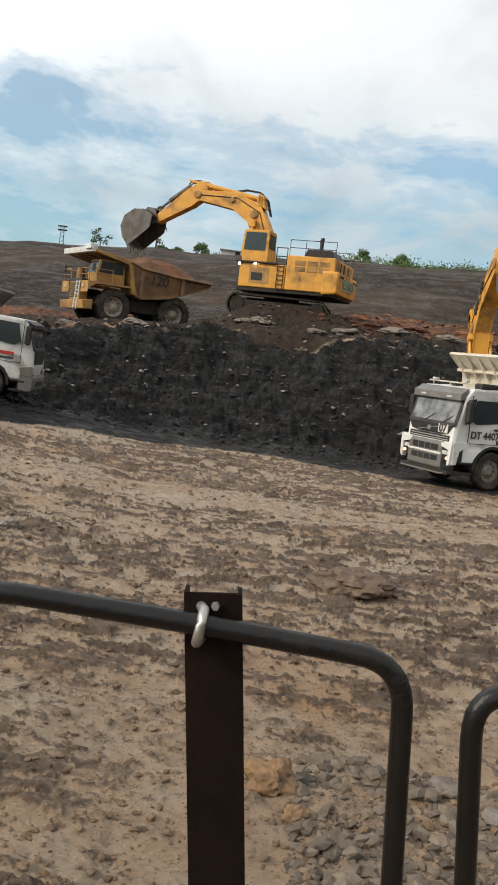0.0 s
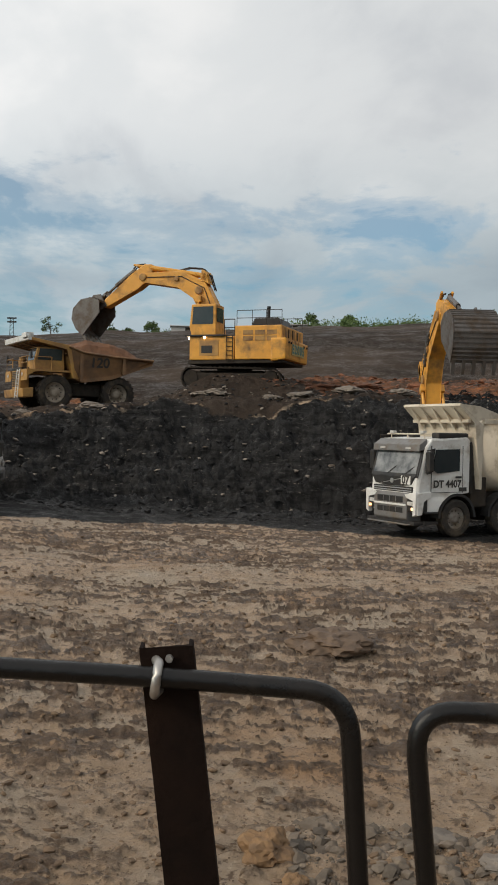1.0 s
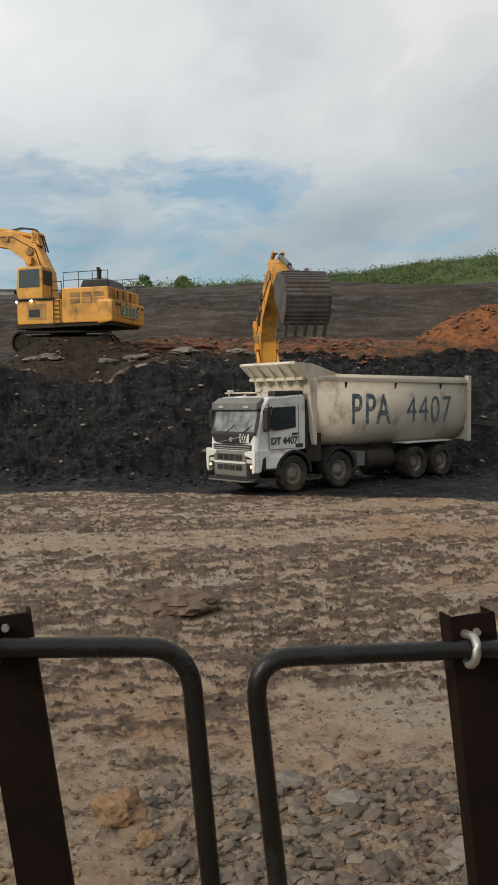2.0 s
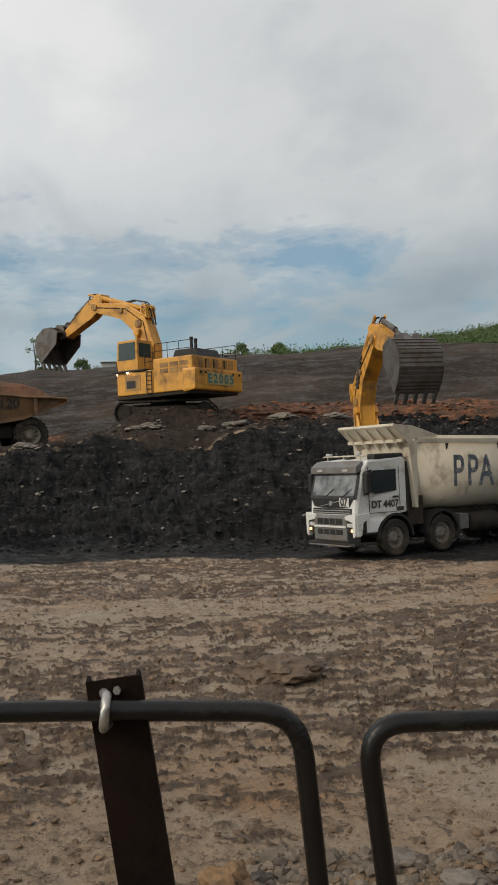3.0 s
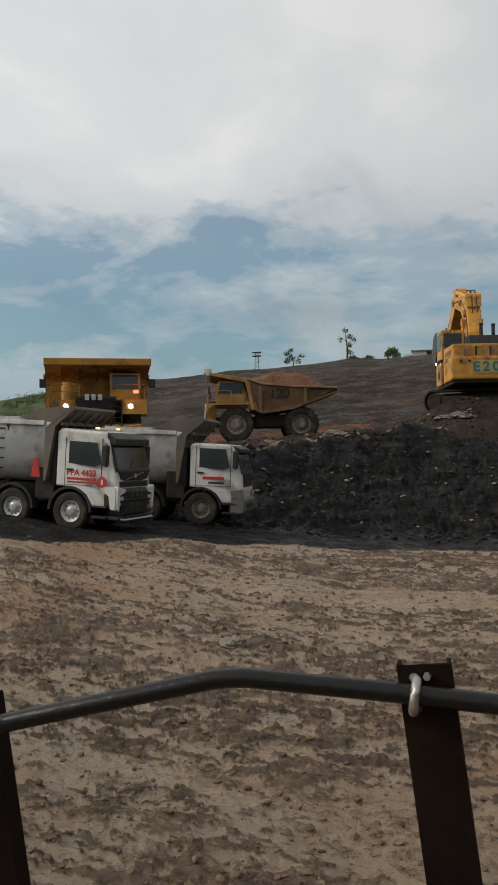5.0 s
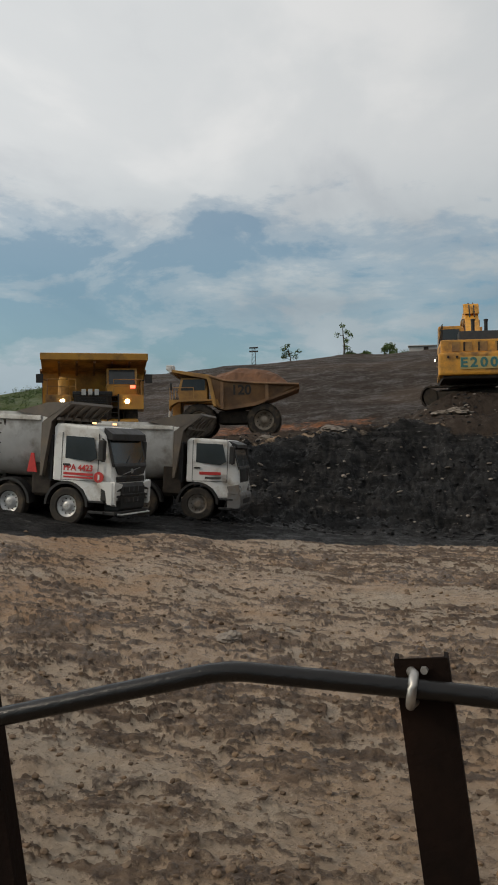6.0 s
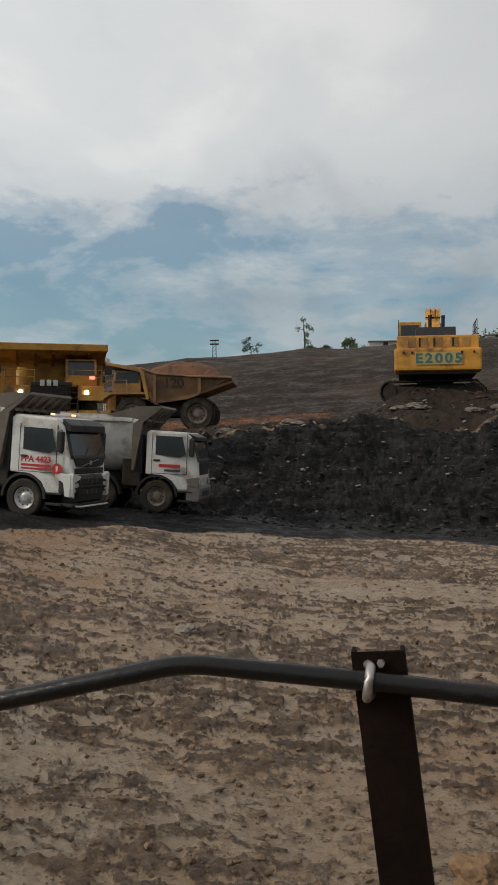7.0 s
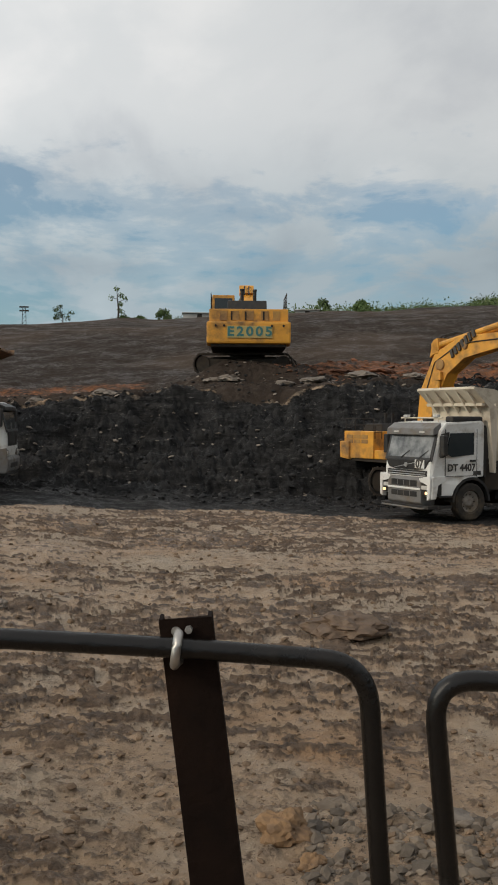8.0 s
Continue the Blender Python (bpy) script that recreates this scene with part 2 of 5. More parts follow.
MUD_DIRT = (0.16, 0.12, 0.08)
M = {
    "earth": ground_material(),
    "rail": mat("dark_painted_steel", (0.006, 0.0052, 0.0048), (0.011, 0.009, 0.008), 9, 0.26, None, 0.0, 0.2, 60, (0.03, 0.024, 0.02), 0.10, 6, spec=0.34),
    # rusty steel, darkened to near black for the unseen vehicle's shade on it
    "post": mat("rusty_shaded_steel", (0.009, 0.006, 0.005), (0.018, 0.010, 0.007), 7, 0.75, None, 0.0, 0.3, 50, (0.022, 0.012, 0.008), 0.25, 4, spec=0.06),
    "zinc": mat("zinc_plated_steel", (0.52, 0.50, 0.47), (0.36, 0.33, 0.30), 30, 0.38, 0.55, 0.85, 0.1, 80),
    "white": mat("white_cab_paint", (0.74, 0.73, 0.70), (0.66, 0.645, 0.61), 2.5, 0.35, None, 0, 0.05, 20, (0.33, 0.27, 0.20), 0.35, 1.6),
    "cream": mat("cream_body_paint", (0.62, 0.545, 0.43), (0.52, 0.45, 0.35), 2.0, 0.5, None, 0, 0.1, 15, (0.26, 0.20, 0.14), 0.18, 1.3),
    "greybody": mat("pale_grey_body_paint", (0.66, 0.645, 0.60), (0.54, 0.52, 0.48), 2.0, 0.5, None, 0, 0.1, 15, (0.20, 0.155, 0.11), 0.35, 1.2),
    "brownbody": mat("muddy_steel_body", (0.15, 0.125, 0.10), (0.10, 0.083, 0.068), 2.0, 0.6, None, 0.1, 0.2, 20, (0.20, 0.155, 0.11), 0.3, 1.5),
    "yellow": mat("yellow_machine_paint", (0.76, 0.36, 0.045), (0.62, 0.28, 0.036), 1.5, 0.42, None, 0, 0.06, 20, (0.17, 0.10, 0.05), 0.38, 0.9),
    "midyellow": mat("used_yellow_paint", (0.66, 0.34, 0.05), (0.46, 0.22, 0.045), 1.2, 0.45, None, 0, 0.06, 20, (0.13, 0.075, 0.04), 0.5, 0.9),
    "oldyellow": mat("dusty_yellow_paint", (0.50, 0.27, 0.06), (0.34, 0.18, 0.055), 1.2, 0.5, None, 0, 0.1, 20, (0.15, 0.085, 0.05), 0.55, 0.8),
    "bed": mat("muddy_dump_bed", (0.31, 0.165, 0.065), (0.19, 0.105, 0.055), 1.0, 0.6, None, 0, 0.2, 15, (0.12, 0.075, 0.05), 0.55, 0.8),
    "steel": mat("worn_bucket_steel", (0.15, 0.135, 0.125), (0.085, 0.075, 0.07), 2.0, 0.5, None, 0.5, 0.25, 25, (0.12, 0.085, 0.06), 0.4, 2.0),
    "black": mat("black_plastic", (0.02, 0.02, 0.021), (0.04, 0.037, 0.034), 4, 0.5, 0.7, 0, 0.1, 30, (0.06, 0.048, 0.036), 0.25, 2.5, spec=0.3),
    "chassis": mat("dirty_chassis_steel", (0.025, 0.022, 0.02), (0.06, 0.048, 0.038), 3, 0.75, None, 0.1, 0.25, 25, (0.055, 0.042, 0.03), 0.4, 2.0, spec=0.15),
    "grey": mat("grey_bumper_plastic", (0.17, 0.165, 0.16), (0.12, 0.115, 0.11), 4, 0.5, None, 0, 0.05, 30, (0.16, 0.125, 0.09), 0.4, 2.0),
    "tyre": mat("muddy_tyre_rubber", (0.03, 0.028, 0.026), (0.065, 0.053, 0.042), 3, 0.85, None, 0, 0.3, 30, (0.11, 0.083, 0.057), 0.35, 3.0, spec=0.15),
    "rim": mat("dusty_wheel_rim", (0.27, 0.24, 0.21), (0.17, 0.145, 0.12), 5, 0.6, None, 0.1, 0.1, 30, MUD_DIRT, 0.5, 4),
    "cleanrim": mat("pale_wheel_rim", (0.60, 0.59, 0.57), (0.42, 0.40, 0.38), 5, 0.4, None, 0.3, 0.1, 30, MUD_DIRT, 0.15, 4),
    "yrim": mat("dusty_yellow_rim", (0.38, 0.32, 0.25), (0.26, 0.21, 0.16), 3, 0.7, None, 0, 0.1, 20, MUD_DIRT, 0.5, 2),
    "glass": mat("cab_glass", (0.025, 0.032, 0.035), (0.04, 0.045, 0.047), 1.5, 0.06, 0.16),
    # pale blotches: dust, and the sky's reflection painted into the base colour
    "screen": mat("dust_and_reflection_windscreen", (0.34, 0.34, 0.33), (0.035, 0.038, 0.04), 1.7, 0.08, 0.2),
    "chrome": mat("bright_trim", (0.55, 0.55, 0.54), (0.42, 0.41, 0.40), 8, 0.3, 0.45, 0.6),
    "lamp": mat("lit_headlamp", (1.0, 0.80, 0.55), emit=14.0),
    "lamp_red": mat("lit_red_lamp", (1.0, 0.12, 0.06), emit=6.0),
    "lamp_dim": mat("lit_indicator", (1.0, 0.55, 0.25), emit=3.0),
    "lens": mat("headlamp_lens", (0.62, 0.60, 0.56), (0.45, 0.43, 0.4), 10, 0.15),
    "redpaint": mat("red_sign_paint", (0.55, 0.035, 0.03), (0.42, 0.03, 0.025), 6, 0.4),
    "teal": mat("worn_teal_paint", (0.035, 0.13, 0.125), (0.055, 0.19, 0.18), 5, 0.55),
    "palepanel": mat("faded_green_panel", (0.50, 0.36, 0.10), (0.42, 0.37, 0.20), 2.0, 0.5, None, 0, 0, 10, (0.50, 0.27, 0.05), 0.35, 2.0),
    "navy": mat("worn_dark_blue_paint", (0.065, 0.085, 0.11), (0.13, 0.15, 0.17), 3, 0.6, None, 0, 0, 10, (0.50, 0.44, 0.35), 0.3, 5),
    "ink": mat("dark_sign_paint", (0.03, 0.028, 0.027), (0.07, 0.06, 0.05), 4, 0.6),
    "coal": mat("coal_lumps", (0.010, 0.010, 0.0105), (0.026, 0.025, 0.025), 5, 0.55, 0.85, 0, 0.5, 20, vary=0.5, spec=0.2),
    "soil": mat("red_brown_soil", (0.18, 0.080, 0.036), (0.11, 0.054, 0.029), 2, 0.9, None, 0, 0.6, 12),
    "stone": mat("grey_tan_stone", (0.23, 0.178, 0.128), (0.10, 0.074, 0.052), 6, 0.75, None, 0, 0.5, 25, vary=0.6),
    "yellowstone": mat("ochre_clay", (0.27, 0.155, 0.07), (0.09, 0.055, 0.033), 5, 0.85, None, 0, 0.6, 20),
    "palerock": mat("pale_rock", (0.27, 0.225, 0.18), (0.13, 0.105, 0.085), 4, 0.7, None, 0, 0.5, 15, vary=0.4),
    "clod": mat("mud_clods", (0.24, 0.155, 0.09), (0.10, 0.063, 0.038), 5, 0.8, None, 0, 0.5, 25, vary=0.4),
    "clay": mat("red_clay_lumps", (0.25, 0.092, 0.040), (0.10, 0.055, 0.036), 2, 0.9, None, 0, 0.6, 12, vary=0.35),
    "darkmud": mat("dark_wet_mud", (0.17, 0.11, 0.068), (0.08, 0.052, 0.034), 5, 0.6, 0.85, 0, 0.8, 16),
    "leaf": mat("dark_green_leaves", (0.055, 0.10, 0.026), (0.12, 0.165, 0.045), 0.4, 0.7, vary=0.5),
    "bark": mat("dark_bark", (0.05, 0.042, 0.035), (0.08, 0.065, 0.05), 3, 0.9),
    "roofing": mat("pale_roof_sheet", (0.5, 0.48, 0.45), (0.38, 0.36, 0.34), 0.6, 0.6),
}


# ---- building tools ----
def part(name, bm, material, parent=None, label="", smooth=False):
    me = bpy.data.meshes.new(name)
    bmesh.ops.recalc_face_normals(bm, faces=bm.faces)
    bm.to_mesh(me)
    bm.free()
    me.materials.append(M[material] if isinstance(material, str) else material)
    if smooth:
        for p in me.polygons:
            p.use_smooth = True
    ob = new(name, me)
    if parent:
        ob.parent = parent
    if label:
        tagged(ob, label)
    return ob


def thing(name, m, label, category, group=""):
    ob = new(name)
    ob.matrix_basis = m
    return tagged(ob, label, category, group)


def add_box(bm, x0, x1, y0, y1, z0, z1, bevel=0.0, m=None):
    r = bmesh.ops.create_cube(bm, size=1, matrix=Matrix.Translation(((x0 + x1) / 2, (y0 + y1) / 2, (z0 + z1) / 2)) @ Matrix.Diagonal((x1 - x0, y1 - y0, z1 - z0, 1)))
    vs = r["verts"]
    if m is not None:
        bmesh.ops.transform(bm, matrix=m, verts=vs)
    if bevel:
        es = list({e for v in vs for e in v.link_edges})
        bmesh.ops.bevel(bm, geom=es, offset=bevel, segments=2, affect="EDGES", profile=0.6)
    return bm


def box(*a, **k):
    return add_box(bmesh.new(), *a, **k)


def add_prism(bm, pts, y0, y1, bevel=0.0, y0b=None, y1b=None):
    """An outline in x, z pulled from y0 to y1."""
    a = [bm.verts.new((x, y0, z)) for x, z in pts]
    c = [bm.verts.new((x, y1, z)) for x, z in pts]
    n = len(pts)
    fs = [bm.faces.new(a), bm.faces.new(c[::-1])]
    for i in range(n):
        fs.append(bm.faces.new((a[i], c[i], c[(i + 1) % n], a[(i + 1) % n])))
    if bevel:
        bmesh.ops.bevel(bm, geom=list({e for f in fs for e in f.edges}), offset=bevel, segments=2, affect="EDGES", profile=0.6)
    return bm


def prism(*a, **k):
    return add_prism(bmesh.new(), *a, **k)


def front_plate(pts, x0, x1, bevel=0.0):
    """An outline in y, z pulled from x0 to x1."""
    bm = bmesh.new()
    add_prism(bm, [(y, z) for y, z in pts], x0, x1, bevel)
    for v in bm.verts:
        v.co = Vector((v.co.y, v.co.x, v.co.z))
    return bm


def lathe(profile, axis="y", n=28, bm=None, m=None):
    """A profile of (along, radius) turned round the axis."""
    bm = bm or bmesh.new()
    rings = []
    for s, r in profile:
        ring = []
        for i in range(n):
            a = 2 * math.pi * i / n
            p = (r * math.cos(a), s, r * math.sin(a)) if axis == "y" else (s, r * math.cos(a), r * math.sin(a)) if axis == "x" else (r * math.cos(a), r * math.sin(a), s)
            v = Vector(p)
            ring.append(bm.verts.new(m @ v if m else v))
        rings.append(ring)
    for p, q in zip(rings, rings[1:]):
        for i in range(n):
            bm.faces.new((p[i], q[i], q[(i + 1) % n], p[(i + 1) % n]))
    bm.faces.new(rings[0])
    bm.faces.new(rings[-1][::-1])
    return bm


def add_tube(bm, pts, r, n=8):
    """A round bar along a line of points."""
    pts = [Vector(p) for p in pts]
    rings = []
    up = Vector((0.13, 0.31, 0.94))
    for i, p in enumerate(pts):
        d = (pts[min(i + 1, len(pts) - 1)] - pts[max(i - 1, 0)]).normalized()
        s = d.cross(up)
        if s.length < 1e-3:
            s = d.cross(Vector((1, 0, 0)))
        s.normalize()
        t = d.cross(s)
        rr = r[i] if isinstance(r, (list, tuple)) else r
        rings.append([bm.verts.new(p + rr * (math.cos(2 * math.pi * k / n) * s + math.sin(2 * math.pi * k / n) * t)) for k in range(n)])
    for a, c in zip(rings, rings[1:]):
        for k in range(n):
            bm.faces.new((a[k], c[k], c[(k + 1) % n], a[(k + 1) % n]))
    bm.faces.new(rings[0])
    bm.faces.new(rings[-1][::-1])
    return bm


def tube(pts, r, n=8):
    return add_tube(bmesh.new(), pts, r, n)


def bend_path(corners, radii, steps=8):
    """A line through corner points, each inner corner rounded."""
    pts = [Vector(c) for c in corners]
    out = [pts[0]]
    for a, b, c, radius in zip(pts, pts[1:], pts[2:], radii if isinstance(radii, (list, tuple)) else [radii] * len(pts)):
        u, v = (a - b).normalized(), (c - b).normalized()
        p, q = b + u * radius, b + v * radius
        for i in range(steps + 1):
            t = i / steps
            out.append((1 - t) ** 2 * p + 2 * t * (1 - t) * b + t * t * q)
    out.append(pts[-1])
    return out


def lettering(name, text, size, m, material, parent, bold=0.0, squeeze=1.0):
    """Painted letters, a hair proud of the panel. m: pose of the text's plane in the parent's space."""
    cu = bpy.data.curves.new(name, "FONT")
    cu.body, cu.size, cu.extrude, cu.offset = text, size, 0.004, bold
    cu.align_x, cu.align_y = "CENTER", "CENTER"
    tmp = new("letters_tmp", cu)
    bpy.context.view_layer.update()
    me = bpy.data.meshes.new_from_object(tmp.evaluated_get(bpy.context.evaluated_depsgraph_get()))
    bpy.data.objects.remove(tmp)
    me.transform(m @ Matrix.Diagonal((squeeze, 1, 1, 1)))
    me.materials.clear()
    me.materials.append(M[material])
    ob = new(name, me)
    ob.parent = parent
    return ob


def letters(name, text, size, m, material, parent, bold=0.0, squeeze=1.0, pitch=0.66):
    """The same, each character a part of its own, evenly spaced."""
    for i, ch in enumerate(text):
        dx = (i - (len(text) - 1) / 2) * size * pitch * squeeze
        lettering(name, ch, size, m @ Matrix.Translation((dx, 0, 0)), material, parent, bold, squeeze)


# ---- noise on arrays ----
def lattice(ix, iy, seed):
    n = (ix * 374761393 + iy * 668265263 + seed * 974711) & 0xFFFFFFFF
    n = ((n ^ (n >> 13)) * 1274126177) & 0xFFFFFFFF
    return ((n ^ (n >> 16)) & 0xFFFF) / 65535.0


def vnoise(x, y, seed=0):
    ix, iy = np.floor(x).astype(np.int64), np.floor(y).astype(np.int64)
    fx, fy = x - ix, y - iy
    u, v = fx * fx * (3 - 2 * fx), fy * fy * (3 - 2 * fy)
    a, b = lattice(ix, iy, seed), lattice(ix + 1, iy, seed)
    c, d = lattice(ix, iy + 1, seed), lattice(ix + 1, iy + 1, seed)
    return (a * (1 - u) + b * u) * (1 - v) + (c * (1 - u) + d * u) * v - 0.5


def fbm(x, y, octaves=4, seed=0, gain=0.5):
    s, amp = 0.0, 1.0
    for o in range(octaves):
        s = s + amp * vnoise(x * 2.03 ** o + 7.7 * o, y * 2.03 ** o - 3.1 * o, seed + o)
        amp *= gain
    return s


def smooth(x, a, b):
    t = np.clip((x - a) / (b - a), 0, 1)
    return t * t * (3 - 2 * t)


# ---- the lie of the land ----
# heights by bearing (degrees from +y towards +x) and range
BEARINGS = [-60, -30, -20, -13, -6, 1, 8, 16, 26, 45]
RANGES = [0, 14, 24, 30, 38, 47, 52, 57, 64, 76, 110, 150, 175, 320, 4500]
HEIGHTS = [
    [0, 0.4, 1.3, 1.6, 2.2, 3.6, 3.7, 3.8, 4.0, 4.5, 8, 11, 11, 8, 0],
    [0, 0.4, 1.2, 1.5, 2.0, 3.5, 3.65, 3.8, 4.0, 4.5, 9, 12.5, 12, 8, 0],
    [0, 0.2, 0.7, 0.95, 1.1, 3.5, 3.7, 3.9, 4.2, 5.4, 12, 16.5, 16, 8, 0],
    [0, 0.1, 0.35, 0.55, 0.75, 4.0, 4.2, 4.35, 4.7, 6.4, 13, 18, 17, 8, 0],
    [0, 0.0, 0.1, 0.2, 0.35, 4.5, 4.6, 4.7, 5.3, 6.9, 14, 19.2, 18, 9, 0],
    [0, 0.0, 0.0, 0.0, 0.2, 4.7, 5.7, 6.3, 6.5, 7.2, 15, 20.5, 20, 9, 0],
    [0, 0.0, 0.0, 0.0, 0.05, 4.9, 5.5, 6.1, 7.2, 8.0, 15.5, 21.3, 21, 9, 0],
    [0, 0.0, 0.0, 0.0, 0.05, 4.6, 5.2, 5.8, 7.0, 7.8, 15.5, 21.5, 22, 42, 0],
    [0, 0.0, 0.0, 0.0, 0.1, 4.4, 4.8, 6.0, 6.6, 7.4, 15, 20.5, 22, 46, 0],
    [0, 0.0, 0.0, 0.0, 0.2, 4.2, 4.6, 5.4, 6.4, 7.4, 14, 20, 22, 56, 0],
]
TABLE = np.array(HEIGHTS)


def land(x, y, rough=True):
    """Height of the land and the weights of its kinds."""
    x, y = np.asarray(x, float), np.asarray(y, float)
    r = np.hypot(x, y)
    b = np.degrees(np.arctan2(x, y))
    bb = np.clip(b, -60, 45)
    bi = np.interp(bb, BEARINGS, np.arange(len(BEARINGS)))
    ri = np.interp(r + 1.6 * fbm(x * 0.12, y * 0.12, 3, 50) * smooth(r, 28, 40), RANGES, np.arange(len(RANGES)))
    i, j = np.minimum(bi.astype(int), len(BEARINGS) - 2), np.minimum(ri.astype(int), len(RANGES) - 2)
    u, v = bi - i, ri - j
    u = u * u * (3 - 2 * u)
    z = (TABLE[i, j] * (1 - u) + TABLE[i + 1, j] * u) * (1 - v) + (TABLE[i, j + 1] * (1 - u) + TABLE[i + 1, j + 1] * u) * v
    z = z * (1 - smooth(np.abs(b), 100, 150) * 0.6)
    # the loose red heap beyond the coal
    d = np.hypot((x - 28.6) / 6.0, (y - 54.0) / 4.0)
    heap = np.maximum(0, 1 - d * d) ** 0.8
    z = z + 2.2 * heap + 0.35 * fbm(x * 0.7, y * 0.7, 4, 9) * smooth(heap, 0, 0.2)
    # spoil heaped before the tracks of the machine on the bench
    z = z + 0.75 * np.maximum(0, 1 - np.hypot((x - 0.9) / 5.5, (y - 53.0) / 2.6) ** 2)
    # bearing of the edge between tan mud and coal
    edge = np.interp(bb, [-60, -26, -20, -14, -7, 1, 8, 16, 27, 45], [24, 25.5, 27.5, 29.0, 30.5, 31.6, 30.2, 29.2, 27.6, 26])
    edge = edge + 0.45 * fbm(b * 0.35, b * 0.1, 3, 31)
    crest = 46.5 + 2.5 * fbm(b * 0.3, b * 0.07, 3, 33) + 3.0 * smooth(b, 6, 18)
    coal = smooth(r, edge - 0.4, edge + 0.5) * (1 - smooth(r, crest - 1.0, crest + 1.8))
    coal = np.maximum(coal, 0.85 * smooth(r, edge, edge + 1) * (1 - smooth(r, 54, 57)) * smooth(b, 12, 16))
    wall = smooth(r, crest - 0.5, crest + 1.5)
    redz = np.maximum(heap * 3, 0.47 * smooth(r, 50, 54) * (1 - smooth(r, 68, 74)) * (smooth(b, 3.0, 6) + 1.0 * smooth(-b, 3, 6) * (1 - smooth(-b, 20, 24)) * smooth(r, 58, 62)))
    redz = np.clip(redz, 0, 1.2)
    grass = smooth(r, 160, 175) + smooth(-b, 23, 25) * smooth(r, 80, 100)
    clods = np.zeros_like(r)
    if rough:
        near = 1 - smooth(r, 70, 130)
        # packed mud, torn into clods along the lanes that the wheels have churned
        lane = fbm(x * 0.13, y * 0.48 + 0.06 * x, 5, 25, 0.66)
        torn = 0.22 + 0.78 * smooth(lane + 0.10 * smooth(r, 9, 15) * (1 - smooth(r, 22, 27)), -0.16, 0.30)
        n1 = fbm(x * 2.7, y * 5.2, 5, 12, 0.70)
        n2 = fbm(x * 6.4, y * 9.5, 3, 17, 0.65)
        lump = smooth(n1 + 0.6 * n2, 0.29 - 0.30 * torn, 0.41 - 0.30 * torn)
        flat = 1 - 0.8 * smooth(fbm(x * 0.3, y * 0.45, 3, 44), 0.12, 0.30) * (1 - torn)
        clods = lump * (0.45 + 0.55 * torn) * flat * near * (1 - coal) * (0.62 + 0.38 * smooth(r, 8, 12.5)) * smooth(r, 3.8, 4.6)
        rut = fbm(x * 0.3, y * 1.3, 4, 3, 0.55)
        z = z + near * (0.11 * rut + clods * (0.022 + 0.045 * np.maximum(n2, -0.15) + 0.018 * torn) + 0.036 * n2)
        face = coal * smooth(r, 33, 38)
        ledge = fbm(x * 0.35, z * 1.7 + y * 0.25, 4, 61)
        knob = fbm(x * 1.5, y * 1.1, 5, 71, 0.68)
        step = np.abs(fbm(x * 0.5, y * 2.2, 4, 75, 0.6))
        z = z + face * (0.55 * ledge + 0.5 * knob - 0.5 * step)
        z = z + wall * near * (1 - 0.75 * smooth(r, 60, 78)) * (0.40 * fbm(x * 0.5, y * 0.5, 5, 81, 0.6))
        far = smooth(r, 76, 110) * (1 - smooth(r, 150, 170))
        z = z + far * (0.8 * fbm(x * 0.05, y * 0.03, 3, 91) + 0.10 * fbm(x * 0.4, y * 0.2, 3, 95))
        z = z + smooth(r, 195, 215) * (1 - smooth(r, 360, 420)) * smooth(b, 8, 11) * (3.2 * np.abs(fbm(x * 0.12, y * 0.05, 4, 97, 0.6)) + 0.5)
        # gentle hollow lanes where the trucks drive
        z = z - 0.05 * near * (1 - coal) * smooth(np.sin(y * 0.9 + 0.25 * x + 1.5 * fbm(x * 0.1, y * 0.1, 2, 5)), 0.3, 0.95)
    return z, np.clip(coal, 0, 1), np.clip(wall, 0, 1), redz, np.clip(grass, 0, 1), clods


def height(x, y):
    return float(land(np.array([x]), np.array([y]))[0][0])


